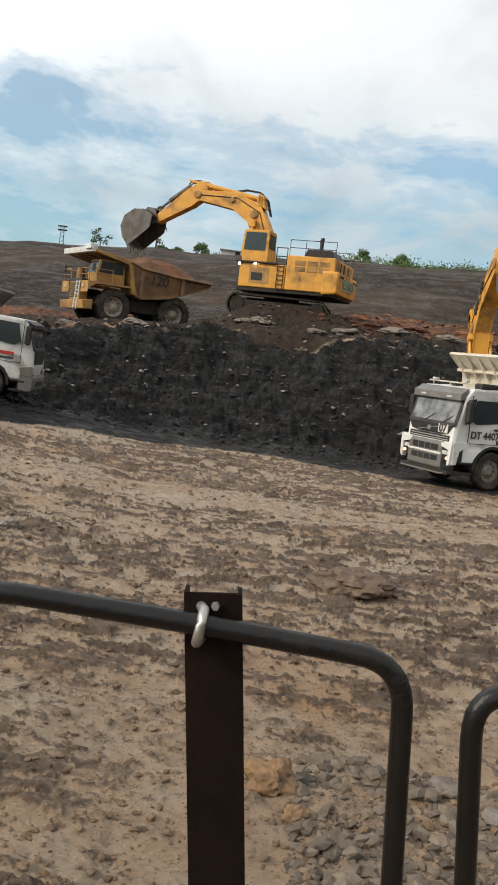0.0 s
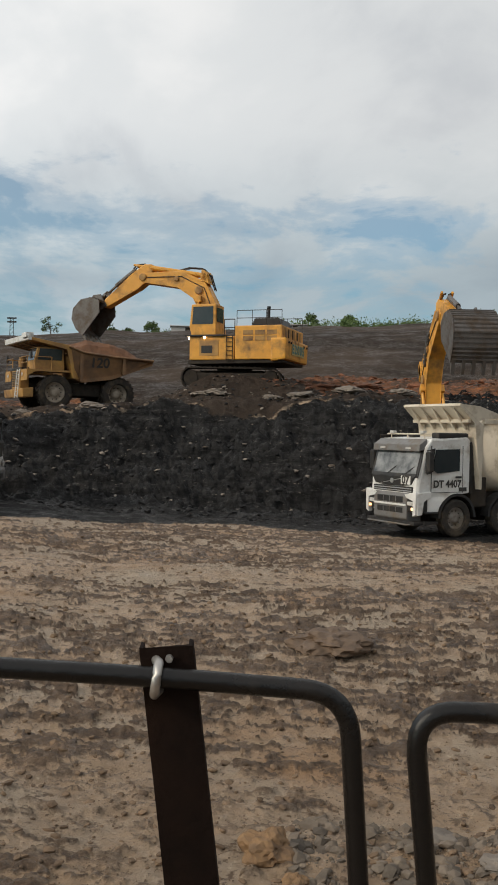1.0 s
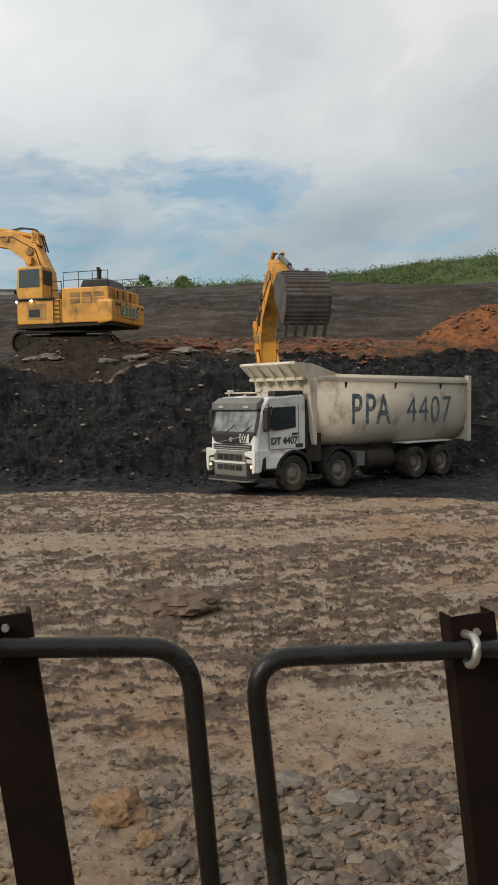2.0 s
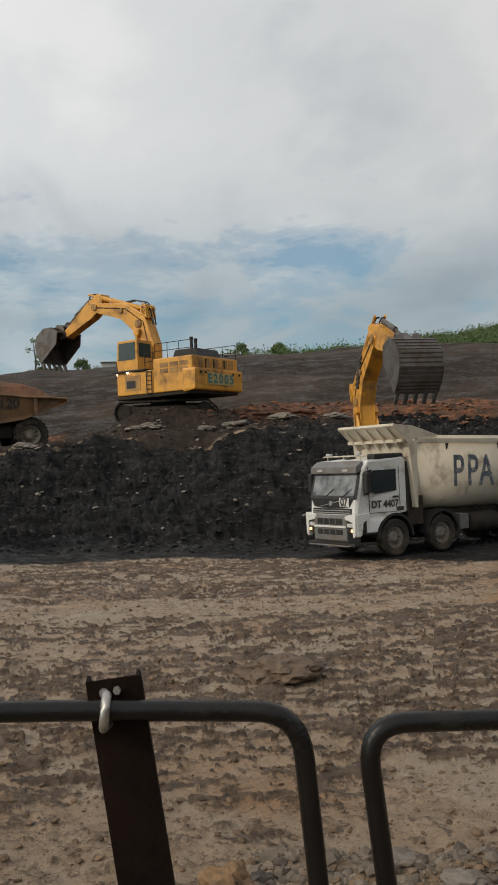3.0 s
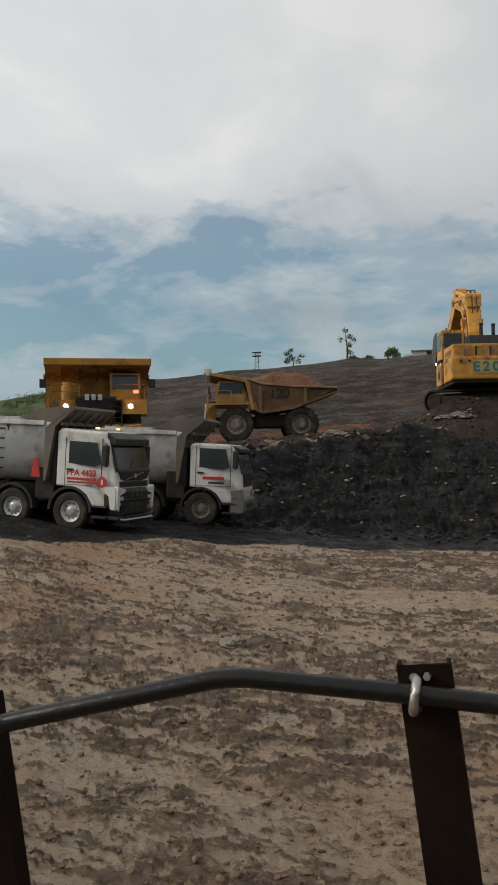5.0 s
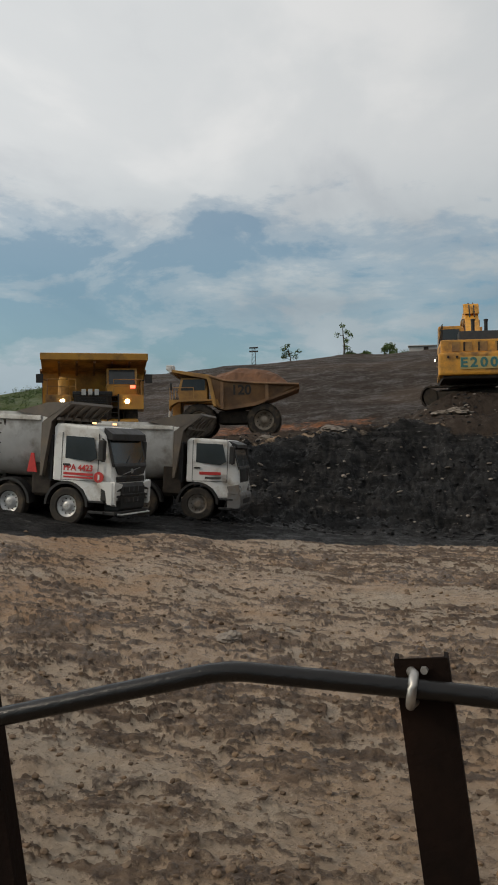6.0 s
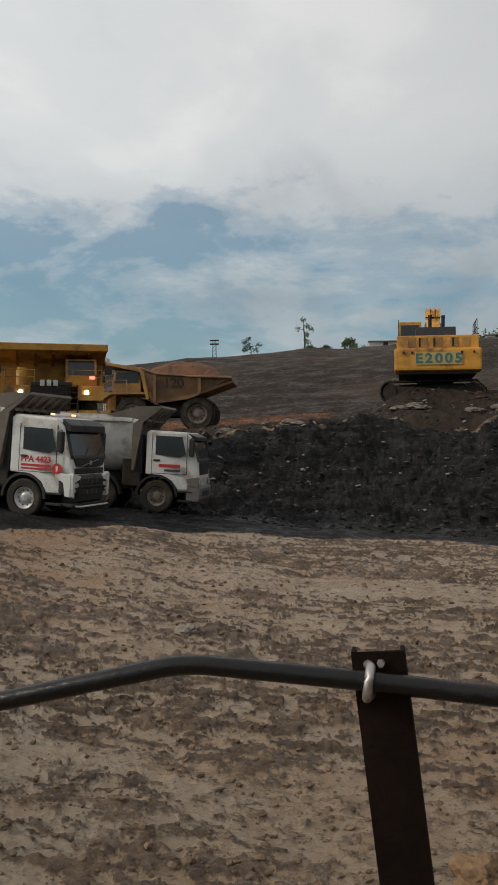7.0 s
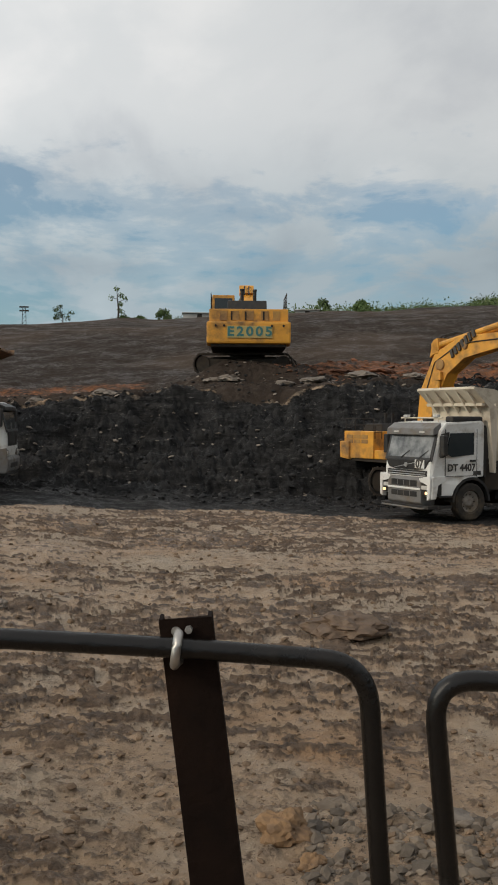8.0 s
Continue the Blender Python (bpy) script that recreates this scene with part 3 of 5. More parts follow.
def make_ground():
    b = np.concatenate([np.linspace(-180, -33, 50)[:-1], np.linspace(-33, 33, 740)[:-1], np.linspace(33, 180, 50)[:-1]])
    near_r = [4.4]
    while near_r[-1] < 34:
        near_r.append(near_r[-1] + min(0.11, near_r[-1] ** 2 * 0.00048))
    r = np.concatenate([[0.002], np.geomspace(1.6, 4.4, 30)[:-1], near_r, np.linspace(34.1, 60, 210)[:-1], np.geomspace(60, 200, 100)[:-1], np.linspace(200, 400, 70)[:-1], np.geomspace(400, 4500, 18)])
    B, R = np.meshgrid(np.radians(b), r)
    X, Y = R * np.sin(B), R * np.cos(B)
    Z, coal, wall, red, grass, clods = land(X, Y)
    nb, nr = len(b), len(r)
    me = bpy.data.meshes.new("ground")
    co = np.stack([X, Y, Z], -1).reshape(-1, 3).astype(np.float32)
    idx = np.arange(nb * nr).reshape(nr, nb)
    a, c = idx[:-1], idx[1:]
    quads = np.stack([a, np.roll(a, -1, 1), np.roll(c, -1, 1), c], -1).reshape(-1, 4)[:, ::-1]
    me.vertices.add(len(co))
    me.vertices.foreach_set("co", co.ravel())
    me.loops.add(quads.size)
    me.loops.foreach_set("vertex_index", quads.ravel().astype(np.int32))
    me.polygons.add(len(quads))
    me.polygons.foreach_set("loop_start", np.arange(0, quads.size, 4, dtype=np.int32))
    me.update(calc_edges=True)
    for nm, w in (("w_coal", coal), ("w_wall", wall), ("w_red", red), ("w_grass", grass), ("w_clod", clods)):
        at = me.attributes.new(nm, "FLOAT", "POINT")
        at.data.foreach_set("value", w.ravel().astype(np.float32))
    me.materials.append(M["earth"])
    me.validate()
    me.polygons.foreach_set("use_smooth", np.ones(len(quads), dtype=bool))
    ob = new("ground", me)
    return tagged(ob, "churned tan mud ground rising to a black coal face", "ground", kind="structure")


make_ground()


# ---- the railing before the camera ----
def make_railing():
    y = 1.47
    r = thing("railing", pose(0, 0, 0), "dark steel pipe railing on rusty leaning channel posts, wet", "railing")
    left = bend_path([(-1.45, y - 0.12, EYE - 0.63), (-0.83, y - 0.02, EYE - 0.485), (-0.402, y, EYE - 0.385), (-0.10, y, EYE - 0.401), (0.218, y, EYE - 0.425), (0.255, y, EYE - 0.95), (0.27, y, EYE - 1.25)], (0.05, 0.045, 0.075, 0.075, 0.075))
    part("rail_bar", tube(left, 0.0168, 16), "rail", r, "dark pipe bent down at its end", True)
    right = bend_path([(0.40, y, EYE - 1.25), (0.372, y, EYE - 0.95), (0.325, y, EYE - 0.452), (0.71, y, EYE - 0.468), (1.7, y, EYE - 0.52)], 0.075)
    part("rail_bar", tube(right, 0.0168, 16), "rail", r, "dark pipe with a rounded corner", True)

    def post(x, z, lean):
        w, d, q, h = 0.044, 0.045, 0.006, EYE + z + 0.2
        out = [(-w, 0), (w, 0), (w, d), (w - q, d), (w - q, q), (-w + q, q), (-w + q, d), (-w, d)]
        bm = bmesh.new()
        rings = []
        for zz in (-h, -0.004, 0):
            s = 0.985 if zz == 0 else 1.0
            rings.append([bm.verts.new((a * s, c, zz + (0.004 * math.sin(a * 90) if zz == 0 else 0))) for a, c in out])
        n = len(out)
        for p, o in zip(rings, rings[1:]):
            for i in range(n):
                bm.faces.new((p[i], p[(i + 1) % n], o[(i + 1) % n], o[i]))
        bm.faces.new(rings[0][::-1])
        bm.faces.new(rings[-1])
        ob = part("railing_post", bm, "post", r, "rusty channel-steel post with a cut top")
        ob.matrix_basis = pose(x, y + 0.022, EYE + z, 0, -lean, 0)
        return ob
    posts = [post(-0.08, -0.358, 7.0), post(0.735, -0.412, 6.0), post(-0.905, -0.45, 8.5)]
    for p, dz, dx in ((posts[0], -0.044, -0.018), (posts[1], -0.056, -0.02)):
        # a U-bolt hooked round the pipe, with its nut on the post
        bm = bmesh.new()
        path = [(dx + 0.006 * math.sin(a), -0.022 - 0.0235 * math.cos(a), dz + 0.0245 * math.sin(a)) for a in [math.pi * (i / 12 - 0.5) for i in range(13)]]
        path = [(dx, 0.0, dz - 0.0245)] + path + [(dx, 0.0, dz + 0.0245)]
        add_tube(bm, path, 0.0080, 10)
        part("u_bolt", bm, "zinc", p, "worn zinc-plated pipe clip", True)
        part("nut", lathe([(-0.010, 0.006), (0.0, 0.007)], "y", 6, m=Matrix.Translation((dx + 0.022, -0.004, dz + 0.026))), "zinc", p)


make_railing()


# ---- wheels ----
def wheel(name, x, y, z, r, w, parent, rim="rim", lugs=True, dual=False):
    """A wheel, turned out towards +y or -y by the sign of y."""
    s = 1 if y > 0 else -1
    ob = part(name, lathe([(s * v, q * r) for v, q in ((-w * 0.5, 0.55), (-w * 0.5, 0.90), (-w * 0.38, 0.985), (0, 1.0), (w * 0.38, 0.985), (w * 0.5, 0.90), (w * 0.5, 0.62), (w * 0.36, 0.575), (-w * 0.2, 0.575))], "y", 36), "tyre", parent, smooth=False)
    ob.matrix_basis = pose(x, y, z)
    me = ob.data
    if lugs:
        bm = bmesh.new()
        bm.from_mesh(me)
        for i in range(24):
            for side in (-1, 1):
                m = Matrix.Rotation(2 * math.pi * (i + 0.25 * side) / 24, 4, "Y") @ Matrix.Translation((0, side * w * 0.26, r * 0.985)) @ Matrix.Rotation(0.35 * side, 4, "Z")
                add_box(bm, -r * 0.055, r * 0.055, -w * 0.2, w * 0.2, -0.02, r * 0.035, 0, m)
        bm.to_mesh(me)
        bm.free()
    rm = part("rim", lathe([(s * v, q * r) for v, q in ((-w * 0.3, 0.50), (w * 0.30, 0.575), (w * 0.33, 0.575), (w * 0.33, 0.53), (w * 0.10, 0.47), (w * 0.08, 0.30), (w * 0.26, 0.24), (w * 0.30, 0.13), (w * 0.30, 0.02))], "y", 28), rim, ob, smooth=True)
    nut = None
    for i in range(10):
        a = 2 * math.pi * i / 10
        if nut is None:
            nut = part("wheel_nut", lathe([(s * w * 0.07, 0.034 * r), (s * w * 0.15, 0.034 * r)], "y", 6), "chassis", ob)
            q = nut
        else:
            q = new("wheel_nut", nut.data)
            q.parent = ob
        q.matrix_basis = pose(0.39 * r * math.cos(a), 0, 0.39 * r * math.sin(a))
    return ob


# ---- tipper trucks ----
def tipper(m, label, body_mat, nose, detail, front_mat, group="tipper trucks"):
    t = thing("tipper_truck", m, label, "truck", group)
    # frame and running gear
    bm = bmesh.new()
    for y in (-0.42, 0.42):
        add_box(bm, -8.2, 1.0, y - 0.05, y + 0.05, 0.78, 1.08)
    for x in (0, -2.0, -5.8, -7.2):
        lathe([(-0.95, 0.09), (0.95, 0.09)], "y", 10, bm, Matrix.Translation((x, 0, 0.58)))
        add_box(bm, x - 0.25, x + 0.25, -0.25, 0.25, 0.38, 0.75, 0.08)
    for x in (-1.3, -3.2, -4.6, -8.1):
        add_box(bm, x - 0.08, x + 0.08, -0.45, 0.45, 0.8, 1.05)
    part("chassis", bm, "chassis", t)
    for side in (-1, 1):
        for x in (0, -2.0):
            wheel("wheel", x, side * 1.05, 0.58, 0.58, 0.34, t, "cleanrim" if detail == "mid" else "rim", False)
        for x in (-5.8, -7.2):
            wheel("wheel", x, side * 0.93, 0.58, 0.58, 0.62, t, "cleanrim" if detail == "mid" else "rim", False)
    # cab
    if nose == "flat":
        out = [(-0.5, 1.33), (0.3, 1.33), (0.62, 1.16), (0.72, 0.75), (1.44, 0.75), (1.50, 1.2), (1.46, 1.85), (1.22, 2.72), (1.0, 2.98), (-0.38, 3.06), (-0.5, 2.95)]
    else:
        out = [(-0.42, 1.33), (0.3, 1.33), (0.60, 1.18), (0.72, 0.8), (1.36, 0.8), (1.44, 1.25), (1.40, 1.85), (1.16, 2.66), (0.98, 2.82), (-0.3, 2.86), (-0.42, 2.76)]
    bm = prism(out, -1.22, 1.22, 0.07)
    for v in bm.verts:
        if v.co.x > 1.05:
            v.co.y *= 1 - 0.11 * min(1.0, (v.co.x - 1.05) / 0.4)
    cab = part("cab", bm, "white", t, "white painted cab, mud-splashed")
    xs = 1.46 if nose == "flat" else 1.40
    # windscreen set into the leaning front
    lean = math.degrees(math.atan2(0.24, 0.87 if nose == "flat" else 0.81))
    ws = box(-0.02, 0.02, -1.02, 1.02, -0.38, 0.39, 0.015, Matrix.Translation((xs - 0.115, 0, 2.27)) @ Matrix.Rotation(radians(-lean), 4, "Y"))
    fr = box(-0.03, 0.008, -1.13, 1.13, -0.47, 0.46, 0.015, Matrix.Translation((xs - 0.115, 0, 2.27)) @ Matrix.Rotation(radians(-lean), 4, "Y"))
    part("windscreen_frame", fr, "black", cab, "black windscreen surround")
    part("windscreen", ws, "screen" if detail == "near" else "glass", cab, "dusty windscreen, sky reflection painted in on the near truck")
    for y in (-0.3, 0.55):
        part("wiper", tube([(xs + 0.03, y, 1.9), (xs - 0.05, y + 0.35, 2.14)], 0.012, 6), "black", cab)
    for s in (-1, 1):
        w = prism([(-0.08, 2.02), (0.78, 1.95), (0.98, 2.06), (0.84, 2.66), (-0.08, 2.68)], s * 1.205, s * 1.228, 0)
        part("side_window", w, "glass", cab, "dark side window")
        # door seams and handle
        bm = bmesh.new()
        for x in (-0.2, 1.02):
            add_box(bm, x - 0.008, x + 0.008, s * 1.20, s * 1.226, 1.35, 2.78)
        add_box(bm, -0.2, 1.02, s * 1.20, s * 1.226, 1.37, 1.385)
        part("door_seam", bm, "black", cab)
        part("door_handle", box(-0.14, 0.08, s * 1.21, s * 1.255, 1.80, 1.86, 0.01), "black", cab)
        # mirror on its arm
        bm = box(1.12, 1.30, s * 1.36 - 0.10, s * 1.36 + 0.10, 2.0, 2.6, 0.04)
        add_tube(bm, [(1.15, s * 1.18, 2.62), (1.2, s * 1.36, 2.64)], 0.02, 6)
        add_tube(bm, [(1.2, s * 1.18, 1.98), (1.2, s * 1.36, 1.99)], 0.02, 6)
        part("mirror", bm, "black", cab)
        # step and wheel arch
        bm = bmesh.new()
        arch = [(0.74 * math.cos(a), 0.60 + 0.74 * math.sin(a)) for a in [math.pi * i / 14 for i in range(15)]]
        inner = [(0.66 * math.cos(a), 0.60 + 0.66 * math.sin(a)) for a in [math.pi * i / 14 for i in range(15)]]
        add_prism(bm, arch + inner[::-1], s * 0.86, s * 1.245)
        part("wheel_arch", bm, "black", t, "black plastic wheel arch")
        bm = box(0.74, 1.25, s * 0.95, s * 1.23, 0.42, 0.50, 0.015)
        add_box(bm, 0.74, 1.25, s * 0.95, s * 1.23, 0.74, 0.80, 0.015)
        part("step", bm, "black", t)
        # rear-axle and second-axle mudguards
        bm = bmesh.new()
        add_prism(bm, [(-2.0 + a, b) for a, b in arch] + [(-2.0 + a, b) for a, b in inner[::-1]], s * 0.88, s * 1.235)
        part("mudguard", bm, "black", t)
        part("mudguard", box(-7.75, -5.2, s * 0.60, s * 1.24, 1.26, 1.32, 0.02), "chassis" if detail != "near" else "greybody", t)
        # tank and boxes between the axles
        bm = lathe([(-4.75, 0.30), (-4.7, 0.33), (-3.45, 0.33), (-3.4, 0.30)], "x", 18, m=Matrix.Translation((0, s * 0.86, 0.80)))
        part("fuel_tank", bm, "chassis", t, smooth=True)
        part("tool_box", box(-3.25, -2.85, s * 0.55, s * 1.15, 0.62, 1.12, 0.03), "grey", t)
        # head lamp in its angled bracket
        if nose == "flat":
            head = part("headlamp_housing", box(1.12, 1.56, s * 0.98 - 0.22, s * 0.98 + 0.22, 0.80, 1.30, 0.04), "black", t)
            br = front_plate([(s * 0.70, 1.30), (s * 1.20, 1.40), (s * 1.225, 1.30), (s * 1.20, 0.72), (s * 1.08, 0.66), (s * 1.10, 1.14), (s * 0.78, 1.20)], 1.44, 1.60, 0.012)
            part("headlamp_bracket", br, "white", t, "white angled headlamp bracket")
            part("side_bracket", prism([(1.02, 1.40), (1.52, 1.36), (1.52, 0.70), (1.36, 0.72), (1.30, 1.12), (1.02, 1.24)], s * 1.195, s * 1.235, 0.01), "white", t)
            part("headlamp", box(1.54, 1.585, s * 0.93 - 0.13, s * 0.93 + 0.13, 0.98, 1.10, 0.02), "lens", head)
            part("indicator", box(1.535, 1.58, s * 1.02 - 0.05, s * 1.02 + 0.05, 0.84, 0.92, 0.01), "lamp_dim" if detail == "near" else "lens", head, "orange indicator lamp")
        else:
            head = part("headlamp_housing", prism([(1.10, 0.98), (1.46, 0.93), (1.48, 1.10), (1.42, 1.30), (1.02, 1.22)], s * 0.80, s * 1.235, 0.02), "grey", t)
            part("headlamp", box(1.43, 1.49, s * 1.02 - 0.13, s * 1.02 + 0.13, 1.02, 1.19, 0.02), "lens", head)
    # the front below the windscreen
    dark = detail != "near"
    part("cowl", prism([(xs - 0.06, 1.83), (xs + 0.05, 1.83), (xs + 0.01, 1.93), (xs - 0.08, 1.93)], -1.06, 1.06, 0.015), "black", t)
    if nose == "flat":
        shield = part("grille_shield", front_plate([(-1.02, 1.83), (1.02, 1.83), (0.86, 1.60), (0.5, 1.555), (-0.5, 1.555), (-0.86, 1.60)], xs - 0.03, xs + 0.055, 0.012), "black", t, "black shield under the windscreen")
        part("badge_bar", front_plate([(-0.62, 1.59), (-0.56, 1.585), (0.60, 1.79), (0.54, 1.80)], xs + 0.055, xs + 0.068), "chrome", shield)
        part("badge", lathe([(0, 0.075), (0.025, 0.075)], "x", 18, m=Matrix.Translation((xs + 0.06, 0, 1.69))), "chrome", shield)
        upper = part("upper_grille", box(xs - 0.04, xs + 0.045, -0.95, 0.95, 1.36, 1.535, 0.02), "black", t)
        for z in (1.39, 1.46):
            part("grille_bar", box(xs + 0.04, xs + 0.06, -0.9, 0.9, z, z + 0.028, 0.006), "black" if dark else "chrome", upper)
        bp = part("bumper", prism([(1.05, 0.50), (1.52, 0.50), (1.60, 0.58), (1.60, 1.22), (1.54, 1.34), (1.05, 1.34)], -0.80, 0.80, 0.03), "black" if dark else "grey", t, "black bumper" if dark else "bumper caked with mud")
        for z, h in ((1.05, 0.19), (0.74, 0.17)):
            mouth = part("bumper_opening", box(1.53, 1.612, -0.62, 0.62, z, z + h, 0.02), "black", bp, "dark opening in the bumper")
            for y in (-0.3, 0.0, 0.3):
                part("opening_bar", box(1.60, 1.622, y - 0.012, y + 0.012, z + 0.02, z + h - 0.02), "grey", mouth)
        part("bumper_rim", box(1.50, 1.63, -0.78, 0.78, 0.955, 1.015, 0.015), "black" if dark else "white", bp)
        part("lower_lip", box(1.15, 1.60, -1.15, 1.15, 0.40, 0.505, 0.02), "black", bp)
        part("front_step", tube([(1.45, -1.02, 0.44), (1.70, -0.95, 0.42), (1.70, 0.95, 0.42), (1.45, 1.02, 0.44)], 0.028, 8), "white" if dark else "grey", bp, "pale step bar under the bumper" if dark else "muddy step bar under the bumper", True)
    else:
        part("grille_shield", box(xs - 0.05, xs + 0.04, -0.92, 0.92, 1.35, 1.82, 0.03), "black", t, "black grille under the windscreen")
        bp = part("bumper", prism([(1.05, 0.45), (1.46, 0.45), (1.52, 0.55), (1.52, 0.90), (1.45, 1.02), (1.05, 1.02)], -1.22, 1.22, 0.04), "grey", t, "bumper caked with mud")
        part("bumper_opening", box(1.46, 1.53, -0.7, 0.7, 0.62, 0.80, 0.02), "black", bp)
        part("lower_lip", box(1.1, 1.50, -1.15, 1.15, 0.38, 0.455, 0.015), "black", bp)
    part("sun_visor", prism([(1.10, 2.66), (1.42, 2.60), (1.40, 2.80), (1.12, 2.98)] if nose == "flat" else [(1.05, 2.58), (1.34, 2.54), (1.32, 2.68), (1.0, 2.80)], -1.12, 1.12, 0.02), "grey" if detail == "near" else "black", t, "dark sun visor over the windscreen")
    if detail == "near":
        bm = bmesh.new()
        add_tube(bm, [(0.95, -1.0, 3.12), (0.95, 1.0, 3.12)], 0.025, 6)
        for y in (-0.8, 0, 0.8):
            add_tube(bm, [(0.95, y, 2.96), (0.95, y, 3.12)], 0.018, 6)
        part("roof_bar", bm, "cream", t)
        part("roof_spoiler", box(-0.45, 0.75, 0.86, 1.2, 2.98, 3.17, 0.06), "black", t)
        part("horn", box(0.2, 0.5, -0.5, -0.3, 3.0, 3.14, 0.03), "black", t)
        for s in (-1, 1):
            part("corner_post", prism([(1.02, 1.95), (1.20, 1.92), (1.04, 2.66), (0.88, 2.70)], s * 1.18, s * 1.232, 0.01), "black", cab, "black corner post beside the windscreen")
            part("roof_lamp", box(0.88, 1.02, s * 0.72 - 0.09, s * 0.72 + 0.09, 3.13, 3.22, 0.02), "lens", t)
        part("aerial", tube([(0.6, -1.0, 2.98), (0.62, -1.02, 3.6)], 0.014, 6), "black", t)
    # dump body: a rounded trough with a forward canopy
    top, half = (3.70, 1.30) if detail == "near" else (3.35, 1.28)
    xf, xb = -0.9, -8.55
    cs = []
    for i in range(15):
        a = math.pi * (i / 14) - math.pi
        cs.append((half * math.copysign(abs(math.cos(a)) ** 0.75, math.cos(a)), 2.36 + 1.05 * math.sin(a) if detail == "near" else 2.3 + 0.95 * math.sin(a)))
    cs = [(-half, top)] + cs + [(half, top)]
    inn = [(y * 0.955, z + (0.06 if z < top else 0)) for y, z in cs]
    bm = bmesh.new()
    rows = []
    for x, dz in ((xf, 0.0), (xb, -0.02)):
        rows.append(([bm.verts.new((x, y, z + dz)) for y, z in cs], [bm.verts.new((x, y, z + dz)) for y, z in inn]))
    (o0, i0), (o1, i1) = rows
    n = len(cs)
    for j in range(n - 1):
        bm.faces.new((o0[j], o0[j + 1], o1[j + 1], o1[j]))
        bm.faces.new((i0[j + 1], i0[j], i1[j], i1[j + 1]))
        bm.faces.new((o0[j], i0[j], i0[j + 1], o0[j + 1]))
        bm.faces.new((o1[j + 1], i1[j + 1], i1[j], o1[j]))
    for e in (0, n - 1):
        bm.faces.new((o0[e], o1[e], i1[e], i0[e]))
    body = part("dump_body", bm, body_mat, t, smooth=False)
    for p in body.data.polygons:
        p.use_smooth = True
    for s in (-1, 1):
        part("top_rail", box(xb, xf, s * half - 0.07, s * half + 0.07, top - 0.24, top - 0.10, 0.02), body_mat, body)
        part("rear_post", box(xb - 0.12, xb + 0.06, s * half - 0.08, s * half + 0.10, 1.35, top + 0.05, 0.02), body_mat, body)
        for x in (-2.2, -4.6, -7.0):
            part("hook", prism([(x - 0.05, top - 0.26), (x + 0.05, top - 0.26), (x + 0.02, top - 0.46)], s * half - 0.02, s * half + 0.05), "chassis", body)
    # front wall with ribs, leaning into the canopy over the cab
    fw = prism([(xf + 0.02, 1.45), (xf + 0.10, 1.45), (xf + 0.35, top - 0.25), (xf + 1.0, top + 0.28), (xf + 0.95, top + 0.36), (xf + 0.25, top - 0.12), (xf + 0.02, top - 0.3)], -half - 0.04, half + 0.04, 0.01)
    part("front_wall", fw, front_mat, body)
    bm = bmesh.new()
    for y in (-1.0, -0.5, 0, 0.5, 1.0):
        add_prism(bm, [(xf + 0.36, top - 0.28), (xf + 0.98, top + 0.24), (xf + 0.92, top + 0.16), (xf + 0.42, top - 0.45)], y - 0.035, y + 0.035)
    add_box(bm, xf + 0.5, xf + 0.62, -half, half, top - 0.22, top - 0.12, 0.01)
    part("canopy_rib", bm, front_mat, body)
    part("cheek", prism([(xf - 0.9, top), (xf + 0.25, top - 0.15), (xf + 1.0, top + 0.34), (xf + 0.2, top + 0.3)], -half - 0.05, -half + 0.0), front_mat, body)
    part("cheek", prism([(xf - 0.9, top), (xf + 0.25, top - 0.15), (xf + 1.0, top + 0.34), (xf + 0.2, top + 0.3)], half - 0.0, half + 0.05), front_mat, body)
    part("tailgate", prism([(xb - 0.02, 1.4), (xb - 0.10, 1.4), (xb - 0.18, top - 0.1), (xb - 0.06, top - 0.1)], -half + 0.02, half - 0.02, 0.01), body_mat, body)
    bm = bmesh.new()
    for x in (-2.6, -4.2, -5.8, -7.4):
        add_box(bm, x - 0.07, x + 0.07, -0.6, 0.6, 1.1, 1.5, 0.02)
    add_box(bm, xb + 0.3, xf, -0.55, -0.4, 1.1, 1.32)
    add_box(bm, xb + 0.3, xf, 0.4, 0.55, 1.1, 1.32)
    part("sub_frame", bm, "chassis", body)
    part("hoist_ram", lathe([(1.1, 0.10), (2.4, 0.10), (2.42, 0.07), (3.1, 0.07)], "z", 12, m=Matrix.Translation((-0.68, 0, 0))), "chassis", t)
    part("air_intake", box(-0.74, -0.56, 0.75, 1.15, 1.3, 2.9, 0.04), "black", t)
    part("air_intake", box(-0.74, -0.56, -1.15, -0.75, 1.3, 2.7, 0.04), "black", t)
    part("battery_box", box(-1.25, -0.6, -1.15, -0.6, 0.9, 1.9, 0.04), "chassis", t)
    part("battery_box", box(-1.25, -0.6, 0.6, 1.15, 0.9, 1.9, 0.04), "chassis", t)
    return t, cab, body, top, half


